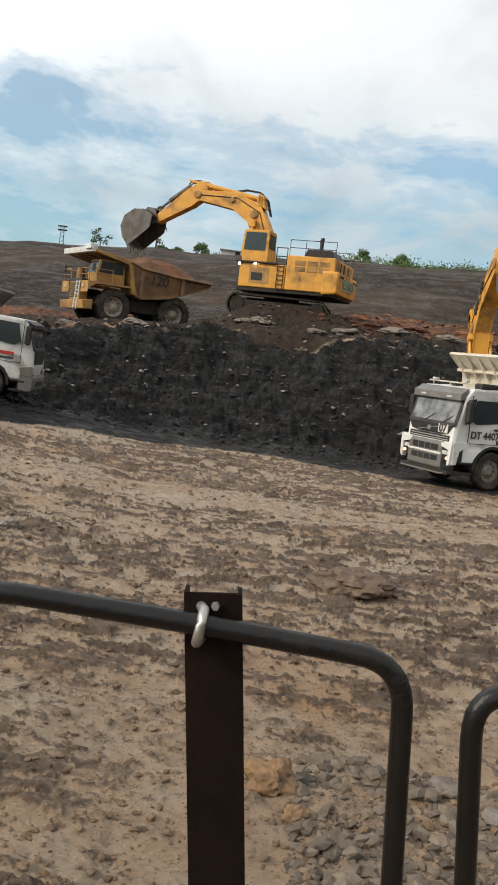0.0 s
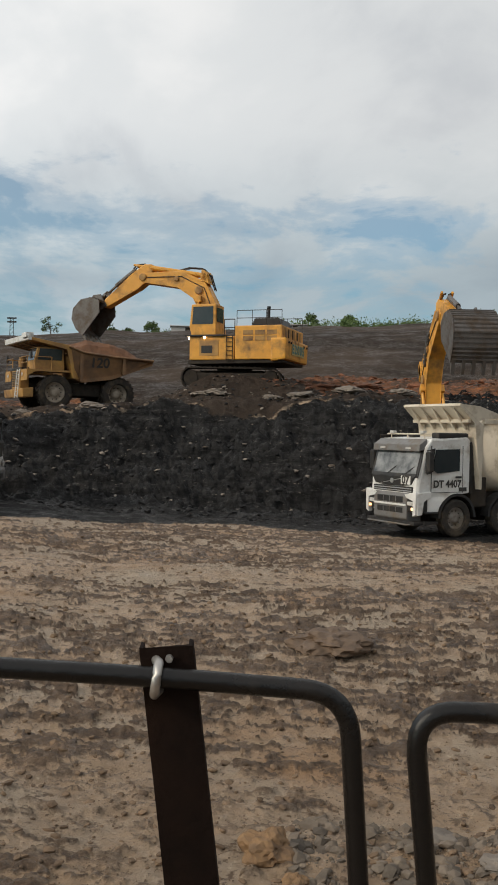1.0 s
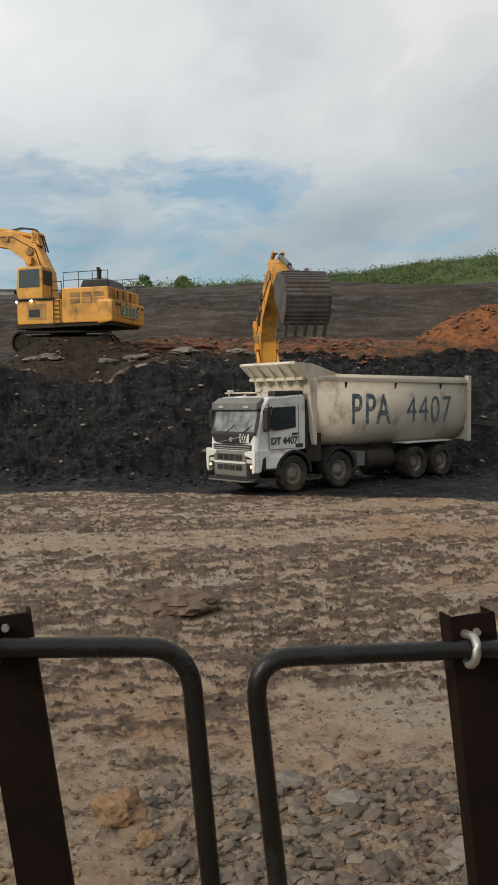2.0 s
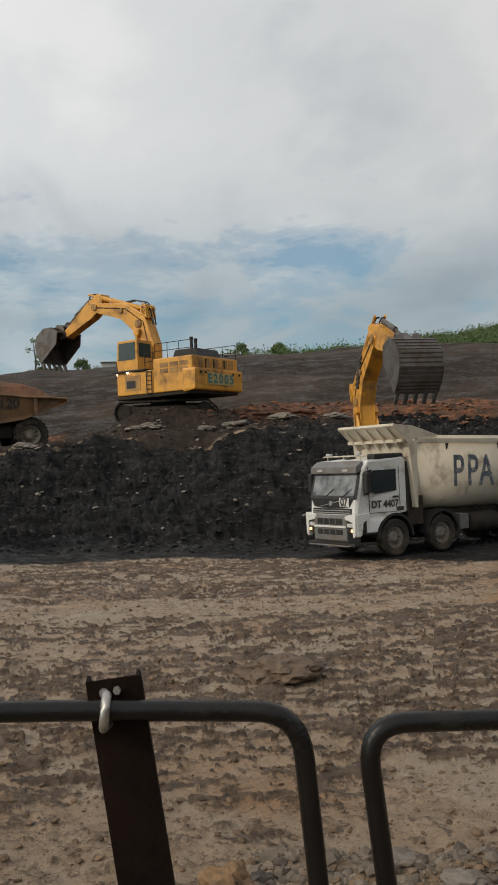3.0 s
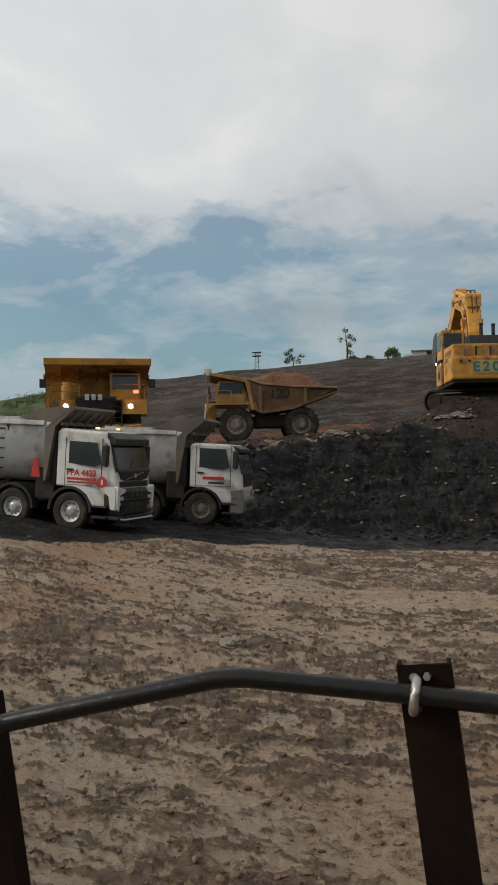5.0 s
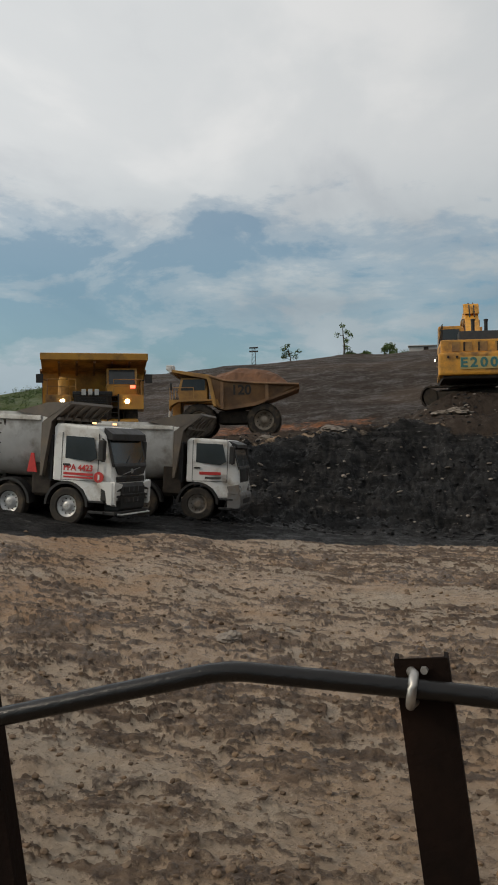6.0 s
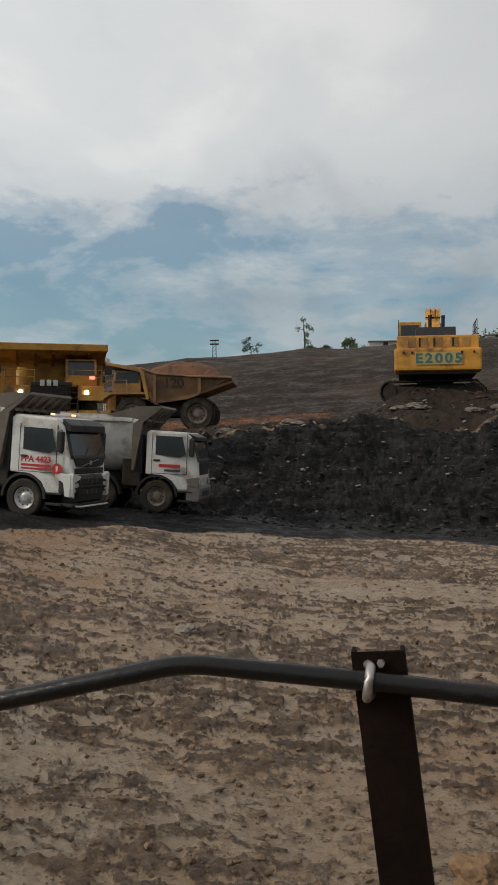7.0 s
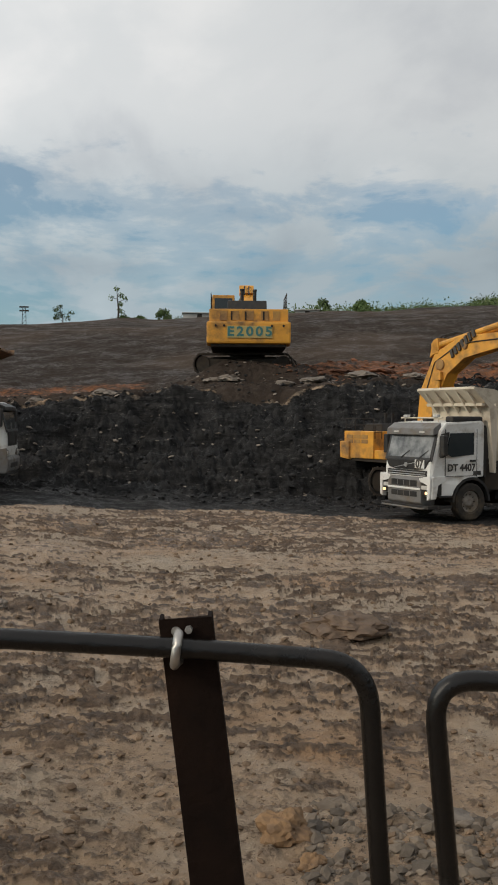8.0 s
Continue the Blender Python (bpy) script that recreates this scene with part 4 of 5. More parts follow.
def load(parent, x0, x1, half, z, peak, material, seed, name="load"):
    bm = bmesh.new()
    n, k = 26, 12
    g = [[None] * (k + 1) for _ in range(n + 1)]
    for i in range(n + 1):
        for j in range(k + 1):
            u, v = i / n, j / k * 2 - 1
            x, y = x0 + (x1 - x0) * u, half * v
            e = max(0.0, 1 - abs(v) ** 2.2) * max(0.0, 1 - abs(2 * u - 1) ** 3.0)
            g[i][j] = bm.verts.new((x, y, z + peak * e * (0.8 + 0.35 * noise.noise((x * 0.9 + seed, y * 1.1, seed))) + 0.07 * noise.noise((x * 4, y * 4, seed))))
    for i in range(n):
        for j in range(k):
            bm.faces.new((g[i][j], g[i + 1][j], g[i + 1][j + 1], g[i][j + 1]))
    return part(name, bm, material, parent)


near_truck, ncab, nbody, ntop, nhalf = tipper(pose(7.25, 30.2, 0.0, 0, 0, 180 + 27) @ Matrix.Scale(1.07, 4), "mud-splashed white tipper truck with a cream dump body of coal", "cream", "flat", "near", "cream")
load(nbody, -8.4, -1.1, 1.22, ntop - 0.45, 0.45, "coal", 3.0)
nbody.matrix_basis = Matrix.Translation((-0.9, 0, 2.0)) @ Matrix.Rotation(radians(-1.0), 4, "Y") @ Matrix.Translation((0.9, 0, -2.0))
# the painted fleet mark on the flank (the flank that faces the road is +y in the truck's space)
FLANK = Euler((radians(90), 0, radians(180))).to_matrix().to_4x4()
FACE = Euler((radians(90), 0, radians(90))).to_matrix().to_4x4()
letters("fleet_mark", "PPA", 1.42, Matrix.Translation((-3.35, nhalf + 0.012, 2.50)) @ FLANK, "navy", nbody, 0.02, 0.74, 0.62)
letters("fleet_mark", "4407", 1.30, Matrix.Translation((-6.4, nhalf + 0.012, 2.50)) @ FLANK, "navy", nbody, 0.0, 0.84, 0.58)
lettering("door_sign", "DT 4407", 0.30, Matrix.Translation((0.40, 1.222, 1.62)) @ FLANK, "ink", ncab, 0.01)
part("door_tag", box(-0.36, -0.06, 1.215, 1.232, 1.40, 1.52), "ink", ncab, "dark patch of unread lettering")
plate = part("number_panel", box(1.50, 1.53, 0.42, 0.86, 1.60, 1.86, 0.01), "white", near_truck, "white number panel")
lettering("panel_number", "07", 0.34, Matrix.Translation((1.532, 0.64, 1.73)) @ FACE, "ink", plate, 0.015)
for y in (-0.62, 0.62):
    part("visor_lamp", box(1.40, 1.44, y - 0.12, y + 0.12, 2.66, 2.72, 0.01), "lens", near_truck, "pale visor lamp")

left_truck, lcab, lbody, ltop, lhalf = tipper(pose(-12.25, 28.3, 1.05, 0, 3.5, -6) @ Matrix.Scale(1.08, 4), "clean white tipper truck with red door lettering and a pale body", "greybody", "flat", "mid", "brownbody")
NEARSIDE = Euler((radians(90), 0, 0)).to_matrix().to_4x4()
lettering("door_sign", "PPA 4423", 0.25, Matrix.Translation((0.36, -1.222, 1.74)) @ NEARSIDE, "redpaint", lcab, 0.008)
part("door_stripe", box(-0.12, 0.86, -1.232, -1.212, 1.53, 1.60), "redpaint", lcab, "red bar of unread lettering")
part("door_stripe", box(-0.12, 0.86, -1.232, -1.212, 1.44, 1.49), "redpaint", lcab, "red bar of unread lettering")
disc = part("round_sign", lathe([(-1.235, 0.16), (-1.215, 0.16)], "y", 24, m=Matrix.Translation((1.06, 0, 1.50))), "redpaint", lcab, "round red sticker")
part("sign_mark", box(1.03, 1.09, -1.24, -1.23, 1.42, 1.58), "white", disc)
part("warning_triangle", prism([(-1.30, 1.55), (-0.96, 1.55), (-1.08, 2.12), (-1.18, 2.12)], -1.36, -1.33, 0.0), "redpaint", lbody, "red reflective marker")
bm = bmesh.new()
for i in range(5):
    add_box(bm, -2.9, -2.3, -1.31, -1.295, 1.75 + 0.3 * i, 1.79 + 0.3 * i)
part("ladder_rung", bm, "chassis", lbody)

back_truck, bcab, bbody, btop, bhalf = tipper(pose(-9.75, 34.0, 0.8, 0, 2.5, 4) @ Matrix.Scale(1.09, 4), "older white tipper truck with a muddy grey dump body", "greybody", "round", "far", "brownbody")
part("door_sign", box(0.05, 0.80, -1.232, -1.212, 1.60, 1.70), "redpaint", bcab, "worn red bar of unread lettering")
part("door_sign", box(0.25, 0.80, -1.232, -1.212, 1.46, 1.53), "ink", bcab, "dark bar of unread lettering")
for dy in (-0.9, 0.4):
    part("marker_lamp", box(0.58, 0.68, dy, dy + 0.12, 3.06, 3.12, 0.02), "lamp_dim", lcab, "lit orange roof lamp")


# ---- rigid dumpers ----
def dumper(m, label, k, number, lights, paint, bedpaint, number_front=False, squash=1.0):
    """A rigid dump truck; k scales a machine 9 m long. x is forward."""
    t = thing("dump_truck", m, label, "dump truck", "rigid dump trucks")
    S = Matrix.Diagonal((k, k, k, 1))

    def P(name, bm, material, parent, lab="", sm=False):
        for v in bm.verts:
            if v.co.z > 2.42:
                v.co.z = 2.42 + (v.co.z - 2.42) * squash
        bmesh.ops.transform(bm, matrix=S, verts=bm.verts)
        return part(name, bm, material, parent, lab, sm)
    wheels = []
    for s in (-1, 1):
        wheels.append(wheel("wheel", 0, s * 1.70 * k, 1.08 * k, 1.08 * k, 0.62 * k, t, "yrim"))
        wheels.append(wheel("wheel", -4.1 * k, s * 1.45 * k, 1.08 * k, 1.08 * k, 1.15 * k, t, "yrim"))
    bm = bmesh.new()
    for y in (-0.55, 0.55):
        add_box(bm, -5.0, 1.6, y - 0.15, y + 0.15, 1.0, 1.6, 0.04)
    lathe([(-1.5, 0.3), (1.5, 0.3)], "y", 14, bm, Matrix.Translation((-4.1, 0, 1.08)))
    add_box(bm, -4.6, -3.6, -0.6, 0.6, 0.7, 1.6, 0.15)
    add_box(bm, -0.4, 0.4, -1.3, 1.3, 0.9, 1.3, 0.1)
    add_box(bm, -3.2, -1.2, 0.75, 1.45, 0.9, 1.7, 0.12)
    add_box(bm, -3.2, -1.2, -1.45, -0.75, 0.9, 1.7, 0.12)
    for y in (-0.75, 0.75):
        add_tube(bm, [(-2.0, y, 1.1), (-3.2, y, 2.4)], 0.13, 10)
    P("chassis", bm, "chassis", t)
    # front: bumper, radiator, fenders, deck
    bm = prism([(1.35, 0.75), (1.95, 0.75), (2.02, 1.25), (1.35, 1.35)], -1.95, 1.95, 0.05)
    P("bumper", bm, paint, t)
    rad = P("radiator", box(1.25, 1.8, -0.95, 0.75, 1.3, 2.42, 0.05), "chassis" if number_front else paint, t)
    bm = bmesh.new()
    for z in range(9):
        add_box(bm, 1.78, 1.84, -0.80, 0.60, 1.42 + 0.105 * z, 1.47 + 0.105 * z)
    P("grille_bar", bm, "black", rad)
    P("hood", box(-0.1, 1.82, -1.0, 0.8, 2.40, 2.62, 0.05), "black", t)
    for s in (-1, 1):
        bm = prism([(-1.25, 1.9), (-1.0, 2.32), (1.3, 2.32), (1.75, 2.05), (1.85, 1.75), (1.85, 2.42), (-1.2, 2.42), (-1.4, 1.95)], s * 1.05, s * 2.2, 0.02)
        P("fender", bm, paint, t)
        hl = P("headlamp_cluster", box(1.72, 1.88, s * 1.45 - 0.24, s * 1.45 + 0.24, 1.98, 2.26, 0.03), paint, t)
        if lights:
            P("headlamp", lathe([(1.87, 0.11), (1.92, 0.10)], "x", 14, m=Matrix.Translation((0, s * 1.45, 2.12))), "lamp", hl, "lit headlamp")
        else:
            P("headlamp", lathe([(1.87, 0.11), (1.92, 0.10)], "x", 14, m=Matrix.Translation((0, s * 1.45, 2.12))), "lens", hl)
    # deck rails
    for s in (-1, 1):
        bm = bmesh.new()
        path = [(1.78, s * 0.85, 2.42), (1.78, s * 0.85, 3.3), (1.78, s * 2.12, 3.3), (1.78, s * 2.12, 2.42)]
        add_tube(bm, path, 0.03, 6)
        add_tube(bm, [(1.78, s * 0.85, 2.9), (1.78, s * 2.12, 2.9)], 0.025, 6)
        add_tube(bm, [(1.78, s * 2.12, 3.3), (0.3, s * 2.15, 3.3)], 0.03, 6)
        add_tube(bm, [(0.3, s * 2.15, 3.3), (0.3, s * 2.15, 2.42)], 0.03, 6)
        P("deck_rail", bm, "oldyellow", t)
    bm = bmesh.new()
    for y in (0.55, 1.05):
        add_tube(bm, [(2.05, y, 0.7), (1.92, y, 2.45)], 0.035, 6)
    for i in range(7):
        add_tube(bm, [(2.03 - 0.02 * i, 0.55, 0.85 + 0.25 * i), (2.03 - 0.02 * i, 1.05, 0.85 + 0.25 * i)], 0.025, 6)
    P("ladder", bm, "white" if not lights else "chassis", t, "steel ladder on the front")
    # cab, on the machine's left
    cab = P("cab", prism([(-0.55, 2.42), (1.25, 2.42), (1.30, 3.05), (1.10, 4.02), (-0.55, 4.02)], 0.55, 1.95, 0.05), paint, t)
    P("windscreen", prism([(1.265, 3.08), (1.32, 3.08), (1.14, 3.92), (1.085, 3.92)], 0.66, 1.84), "glass", cab, "dark cab window")
    for y0, y1 in ((1.93, 1.965), (0.535, 0.57)):
        P("side_window", prism([(-0.4, 3.1), (1.12, 3.1), (0.97, 3.9), (-0.4, 3.9)], y0, y1), "glass", cab, "dark cab window")
    P("air_cleaner", lathe([(2.45, 0.26), (3.3, 0.26), (3.35, 0.2), (3.5, 0.2)], "z", 14, m=Matrix.Translation((1.0, -1.4, 0))), paint, t)
    for s in (-1, 1):
        bm = box(1.62, 1.72, s * 2.45 - 0.16, s * 2.45 + 0.16, 3.1, 3.6, 0.03)
        add_tube(bm, [(1.66, s * 2.12, 3.25), (1.66, s * 2.45, 3.3)], 0.03, 6)
        P("mirror", bm, "black", t)
    # the bed: sloping floor, flared sides, canopy over cab and deck
    bed = P("dump_bed", prism([(-6.35, 3.12), (-3.6, 2.0), (-1.6, 1.72), (-1.1, 1.95), (-1.0, 2.1), (-1.6, 1.92), (-3.6, 2.22), (-6.35, 3.26)], -2.15, 2.15), bedpaint, t)
    for s in (-1, 1):
        bm = bmesh.new()
        lo = [(-6.35, 3.12), (-3.6, 2.0), (-1.6, 1.72), (-1.1, 1.95), (-0.75, 3.85)]
        hi = [(-6.3, 3.45), (-3.6, 3.55), (-1.6, 3.75), (-1.1, 3.85), (-0.7, 4.1)]
        A = [bm.verts.new((x, s * 2.05, z)) for x, z in lo]
        B = [bm.verts.new((x, s * 2.42, z)) for x, z in hi]
        A2 = [bm.verts.new((x, s * 1.95, z)) for x, z in lo]
        B2 = [bm.verts.new((x, s * 2.30, z)) for x, z in hi]
        for i in range(4):
            bm.faces.new((A[i], A[i + 1], B[i + 1], B[i]))
            bm.faces.new((A2[i + 1], A2[i], B2[i], B2[i + 1]))
            bm.faces.new((B[i], B[i + 1], B2[i + 1], B2[i]))
            bm.faces.new((A[i + 1], A[i], A2[i], A2[i + 1]))
        for i in (0, 4):
            bm.faces.new((A[i], B[i], B2[i], A2[i]))
        P("bed_side", bm, bedpaint, bed)
        bm = bmesh.new()
        add_tube(bm, [(-6.3, s * 2.40, 3.42), (-3.6, s * 2.44, 3.54), (-1.6, s * 2.44, 3.74), (-0.7, s * 2.44, 4.1)], 0.09, 8)
        P("bed_rim", bm, bedpaint, bed)
        for x, z0, z1 in ((-1.5, 1.8, 3.7), (-4.3, 2.3, 3.5)):
            P("bed_rib", prism([(x - 0.1, z0), (x + 0.1, z0), (x + 0.1, z1), (x - 0.1, z1)], s * 2.08, s * 2.44), bedpaint, bed)
    P("canopy", prism([(-1.15, 1.95), (-0.95, 1.95), (-0.6, 3.9), (1.72, 4.42), (1.78, 4.62), (-0.8, 4.18)], -2.4, 2.4, 0.03), paint, bed, "dusty yellow canopy over the cab")
    P("canopy_edge", prism([(1.62, 4.38), (1.84, 4.40), (1.88, 4.78), (1.66, 4.80)], -2.42, 2.42, 0.03), "white" if not number_front else paint, bed)
    P("canopy_lamp", box(1.5, 1.98, 1.5, 2.38, 4.56, 4.92, 0.05), "white", bed, "white box on the canopy corner") if not number_front else None
    bm = bmesh.new()
    for y in (-1.6, -0.8, 0, 0.8, 1.6):
        add_prism(bm, [(-0.5, 3.86), (1.6, 4.34), (1.6, 4.26), (-0.55, 3.74)], y - 0.05, y + 0.05)
    P("canopy_rib", bm, bedpaint, bed)
    if number:
        for s in (1, -1):
            rot = Euler((radians(90), 0, radians(180 if s > 0 else 0))).to_matrix().to_4x4()
            lean = Matrix.Rotation(radians(-13 * s), 4, "X")
            ob = lettering("fleet_number", number, 0.85 * k, Matrix.Translation((-2.7 * k, s * 2.36 * k, 2.95 * k)) @ lean @ rot, "ink", bed, 0.02)
    return t, wheels, bed, k


dump_a, wheels_a, bed_a, k_a = dumper(pose(-13.0, 55.0, 4.35, 0, 0, 188), "dusty yellow rigid dump truck heaped with red-brown soil", 0.97, "120", False, "oldyellow", "bed", False, 0.86)
load(bed_a, -5.6, -0.4, 2.2, 3.25, 1.35, "soil", 8.0, "load")
dump_b, wheels_b, bed_b, k_b = dumper(pose(-17.3, 41.2, 3.65, 0, 0, -66), "large yellow rigid dump truck with lit headlamps", 1.03, "", True, "midyellow", "bed", True, 0.80)
bm = bmesh.new()
for i in range(3):
    add_box(bm, 2.02, 2.05, -0.62 + 0.30 * i, -0.42 + 0.30 * i, 2.46, 2.74, 0.02)
part("front_number", bm, "greybody", dump_b, "pale painted number blot")
part("tail_lamp", box(2.1, 2.2, 1.62, 1.86, 2.78, 2.92, 0.02), "lamp_red", dump_b, "lit red lamp")


# ---- excavators ----
def link_plate(bm, pts, y0, y1):
    add_prism(bm, pts, y0, y1, 0.04)


def excavator(name, m, label, k, cab_high, mark, paint, wide=1.0, long=0.87, tall=1.0):
    """A backhoe excavator; x is the way the boom points. Returns the thing, its turning upper part and the three arm links."""
    t = thing(name, m, label, "excavator", "excavators")
    S = Matrix.Diagonal((k * long, k * wide, k, 1))
    low = tall

    def P(nm, bm, material, parent, lab="", sm=False):
        for v in bm.verts:
            if v.co.z > 1.55:
                v.co.z = 1.55 + (v.co.z - 1.55) * low
        bmesh.ops.transform(bm, matrix=S, verts=bm.verts)
        return part(nm, bm, material, parent, lab, sm)
    # undercarriage
    P("track_frame", box(-2.2, 2.2, -1.5, 1.5, 0.55, 1.15, 0.1), "chassis", t)
    P("slew_ring", lathe([(1.1, 1.25), (1.5, 1.25)], "z", 32), "chassis", t)
    loop = []
    hl, rr, zc = 2.75, 0.62, 0.66
    nseg = 44
    peri = 4 * hl + 2 * math.pi * rr
    for i in range(nseg):
        d = peri * i / nseg
        if d < 2 * hl:
            loop.append((-hl + d, zc - rr, 0.0))
        elif d < 2 * hl + math.pi * rr:
            a = (d - 2 * hl) / rr
            loop.append((hl + rr * math.sin(a), zc - rr * math.cos(a), a))
        elif d < 4 * hl + math.pi * rr:
            loop.append((hl - (d - 2 * hl - math.pi * rr), zc + rr - 0.02, math.pi))
        else:
            a = (d - 4 * hl - math.pi * rr) / rr
            loop.append((-hl - rr * math.sin(a), zc + rr * math.cos(a), math.pi + a))
    for s in (-1, 1):
        y = s * 2.0
        bm = bmesh.new()
        for x, z, a in loop:
            add_box(bm, -peri / nseg * 0.47, peri / nseg * 0.47, y - 0.42, y + 0.42, -0.05, 0.04, 0, Matrix.Translation((x, 0, z)) @ Matrix.Rotation(-a, 4, "Y"))
            add_box(bm, -0.03, 0.03, y - 0.42, y + 0.42, -0.11, -0.04, 0, Matrix.Translation((x, 0, z)) @ Matrix.Rotation(-a, 4, "Y"))
        tr = P("track", bm, "chassis", t, "mud-caked steel crawler track")
        P("side_frame", box(-2.5, 2.5, y - 0.28, y + 0.28, 0.35, 0.98, 0.12), "chassis", tr)
        for x, r in [(-2.75, 0.5), (2.75, 0.5)] + [(-1.9 + 0.63 * i, 0.2) for i in range(7)]:
            P("roller", lathe([(y - 0.34, r * 0.9), (y - 0.3, r), (y + 0.3, r), (y + 0.34, r * 0.9)], "y", 18, m=Matrix.Translation((x, 0, 0.66 if r > 0.3 else 0.26))), "chassis", tr)
    # upper part
    up = P("upper_structure", prism([(-4.3, 1.55), (2.55, 1.5), (2.6, 1.72), (-4.3, 1.78)], -2.3, 2.3, 0.04), "chassis", t)
    P("counterweight", prism([(-4.55, 1.75), (-3.5, 1.62), (-3.5, 3.0), (-4.6, 3.0)], -2.55, 2.55, 0.12), paint, up, "yellow counterweight with a stencilled mark")
    eng = P("engine_house", box(-4.25, -0.9, -2.4, 2.4, 1.75, 3.75, 0.06), paint, up)
    for s in (-1, 1):
        for x in (-3.9, -3.05, -2.2):
            for z in (2.85, 3.2):
                P("vent_panel", box(x, x + 0.7, s * 2.41 - 0.015, s * 2.41 + 0.015, z, z + 0.27, 0.005), "oldyellow", up)
    for y in (-1.9, -1.2, -0.3, 0.6, 1.3):
        P("rear_door", box(-4.28, -4.24, y, y + 0.45, 3.08, 3.62, 0.01), "oldyellow", up)
    for y in (-0.95, 0.15, 1.0):
        P("rear_slot", box(-4.30, -4.26, y, y + 0.10, 3.1, 3.6), "chassis", up)
    for y in (-2.1, -1.4, 1.5, 2.0):
        P("tow_eye", lathe([(-4.68, 0.07), (-4.60, 0.07)], "x", 10, m=Matrix.Translation((0, y, 2.75))), "chassis", up)
    P("engine_cover", prism([(-3.9, 3.74), (-1.6, 3.74), (-1.9, 4.3), (-3.6, 4.3)], -1.1, 1.3, 0.05), "black", up)
    for x, y in ((-2.6, 0.4), (-2.3, -0.4)):
        P("exhaust_stack", lathe([(4.2, 0.11), (4.95, 0.11), (5.0, 0.13), (5.1, 0.13)], "z", 12, None, Matrix.Translation((x, y, 0))), "black", up)
    for s in (-1, 1):
        P("side_house", box(-0.85, 2.45, s * 2.35 if s < 0 else 0.95, -0.95 if s < 0 else 2.35, 1.75, 3.15 if s > 0 or cab_high else 2.4, 0.06), paint, up)
    for s in (-1, 1):
        P("hatch", box(0.3, 1.7, s * 2.36 - 0.012, s * 2.36 + 0.012, 2.0, 2.9, 0.005), "oldyellow", up)
    P("sign_panel", box(0.75, 1.55, 2.37, 2.39, 2.15, 2.6, 0.005), "black", up)
    P("sign_panel", box(0.75, 1.55, -2.39, -2.37, 2.15, 2.6, 0.005), "black", up)
    zc0 = 3.15 if cab_high else 1.75
    yc = (0.85, 2.3)
    P("cab_walkway", box(-0.2, 2.75, 0.8, 2.5, zc0, zc0 + 0.1, 0.02), "black", up)
    cab = P("cab", prism([(0.55, zc0 + 0.1), (2.35, zc0 + 0.1), (2.5, zc0 + 0.6), (2.35, zc0 + 1.95), (0.55, zc0 + 1.95)], *yc, 0.05), paint, up)
    P("front_window", prism([(2.44, zc0 + 0.5), (2.53, zc0 + 0.6), (2.40, zc0 + 1.8), (2.3, zc0 + 1.8)], yc[0] + 0.1, yc[1] - 0.1), "glass", cab)
    for y in (yc[0] - 0.012, yc[1] - 0.012):
        P("side_window", prism([(0.75, zc0 + 0.75), (2.3, zc0 + 0.75), (2.22, zc0 + 1.8), (0.75, zc0 + 1.8)], y, y + 0.03), "glass", cab, "greenish cab window")
    P("rear_window", box(0.53, 0.56, yc[0] + 0.15, yc[1] - 0.15, zc0 + 0.9, zc0 + 1.75), "glass", cab)
    P("work_lamp", box(2.55, 2.65, yc[1] - 0.35, yc[1] - 0.15, zc0 - 0.12, zc0 + 0.0, 0.01), "lamp", up, "lit work lamp")
    P("work_lamp", box(1.2, 1.35, yc[1] + 0.2, yc[1] + 0.26, zc0 - 0.12, zc0 + 0.0, 0.01), "lamp", up, "lit work lamp")
    for s in (-1, 1):
        bm = bmesh.new()
        for x in (-0.85, -0.1):
            add_tube(bm, [(x, s * 2.3, zc0 if cab_high else 3.2), (x, s * 2.3, (zc0 if cab_high else 3.2) + 1.0)], 0.03, 6)
        for dz in (0.5, 1.0):
            add_tube(bm, [(-0.85, s * 2.3, (zc0 if cab_high else 3.2) + dz), (-0.1, s * 2.3, (zc0 if cab_high else 3.2) + dz)], 0.03, 6)
        for dz in (0.45, 0.9):
            add_tube(bm, [(-4.2, s * 2.3, 3.75 + dz), (-1.0, s * 2.3, 3.75 + dz)], 0.022, 6)
        for x in (-4.2, -3.1, -2.1, -1.0):
            add_tube(bm, [(x, s * 2.3, 3.75), (x, s * 2.3, 4.65)], 0.022, 6)
        P("handrail", bm, "chassis", up)
    bm = bmesh.new()
    for y in (2.42,):
        for x in (-0.75, -0.3):
            add_tube(bm, [(x, y, 1.6), (x, y, 3.2)], 0.03, 6)
        for i in range(6):
            add_tube(bm, [(-0.75, y, 1.75 + 0.26 * i), (-0.3, y, 1.75 + 0.26 * i)], 0.025, 6)
    P("ladder", bm, "chassis", up)
    # boom, stick and bucket, each drawn from its own pivot
    low = 1.0
    S = Matrix.Diagonal((k, k * wide, k, 1))
    boom = P("boom", prism([(-0.35, -0.3), (0.35, -0.35), (0.95, 1.6), (1.9, 3.1), (3.0, 3.75), (5.3, 3.95), (5.75, 4.15), (5.65, 4.55), (5.2, 4.6), (2.9, 4.75), (1.2, 4.15), (0.15, 2.4)], -0.45, 0.45, 0.05), paint, up)
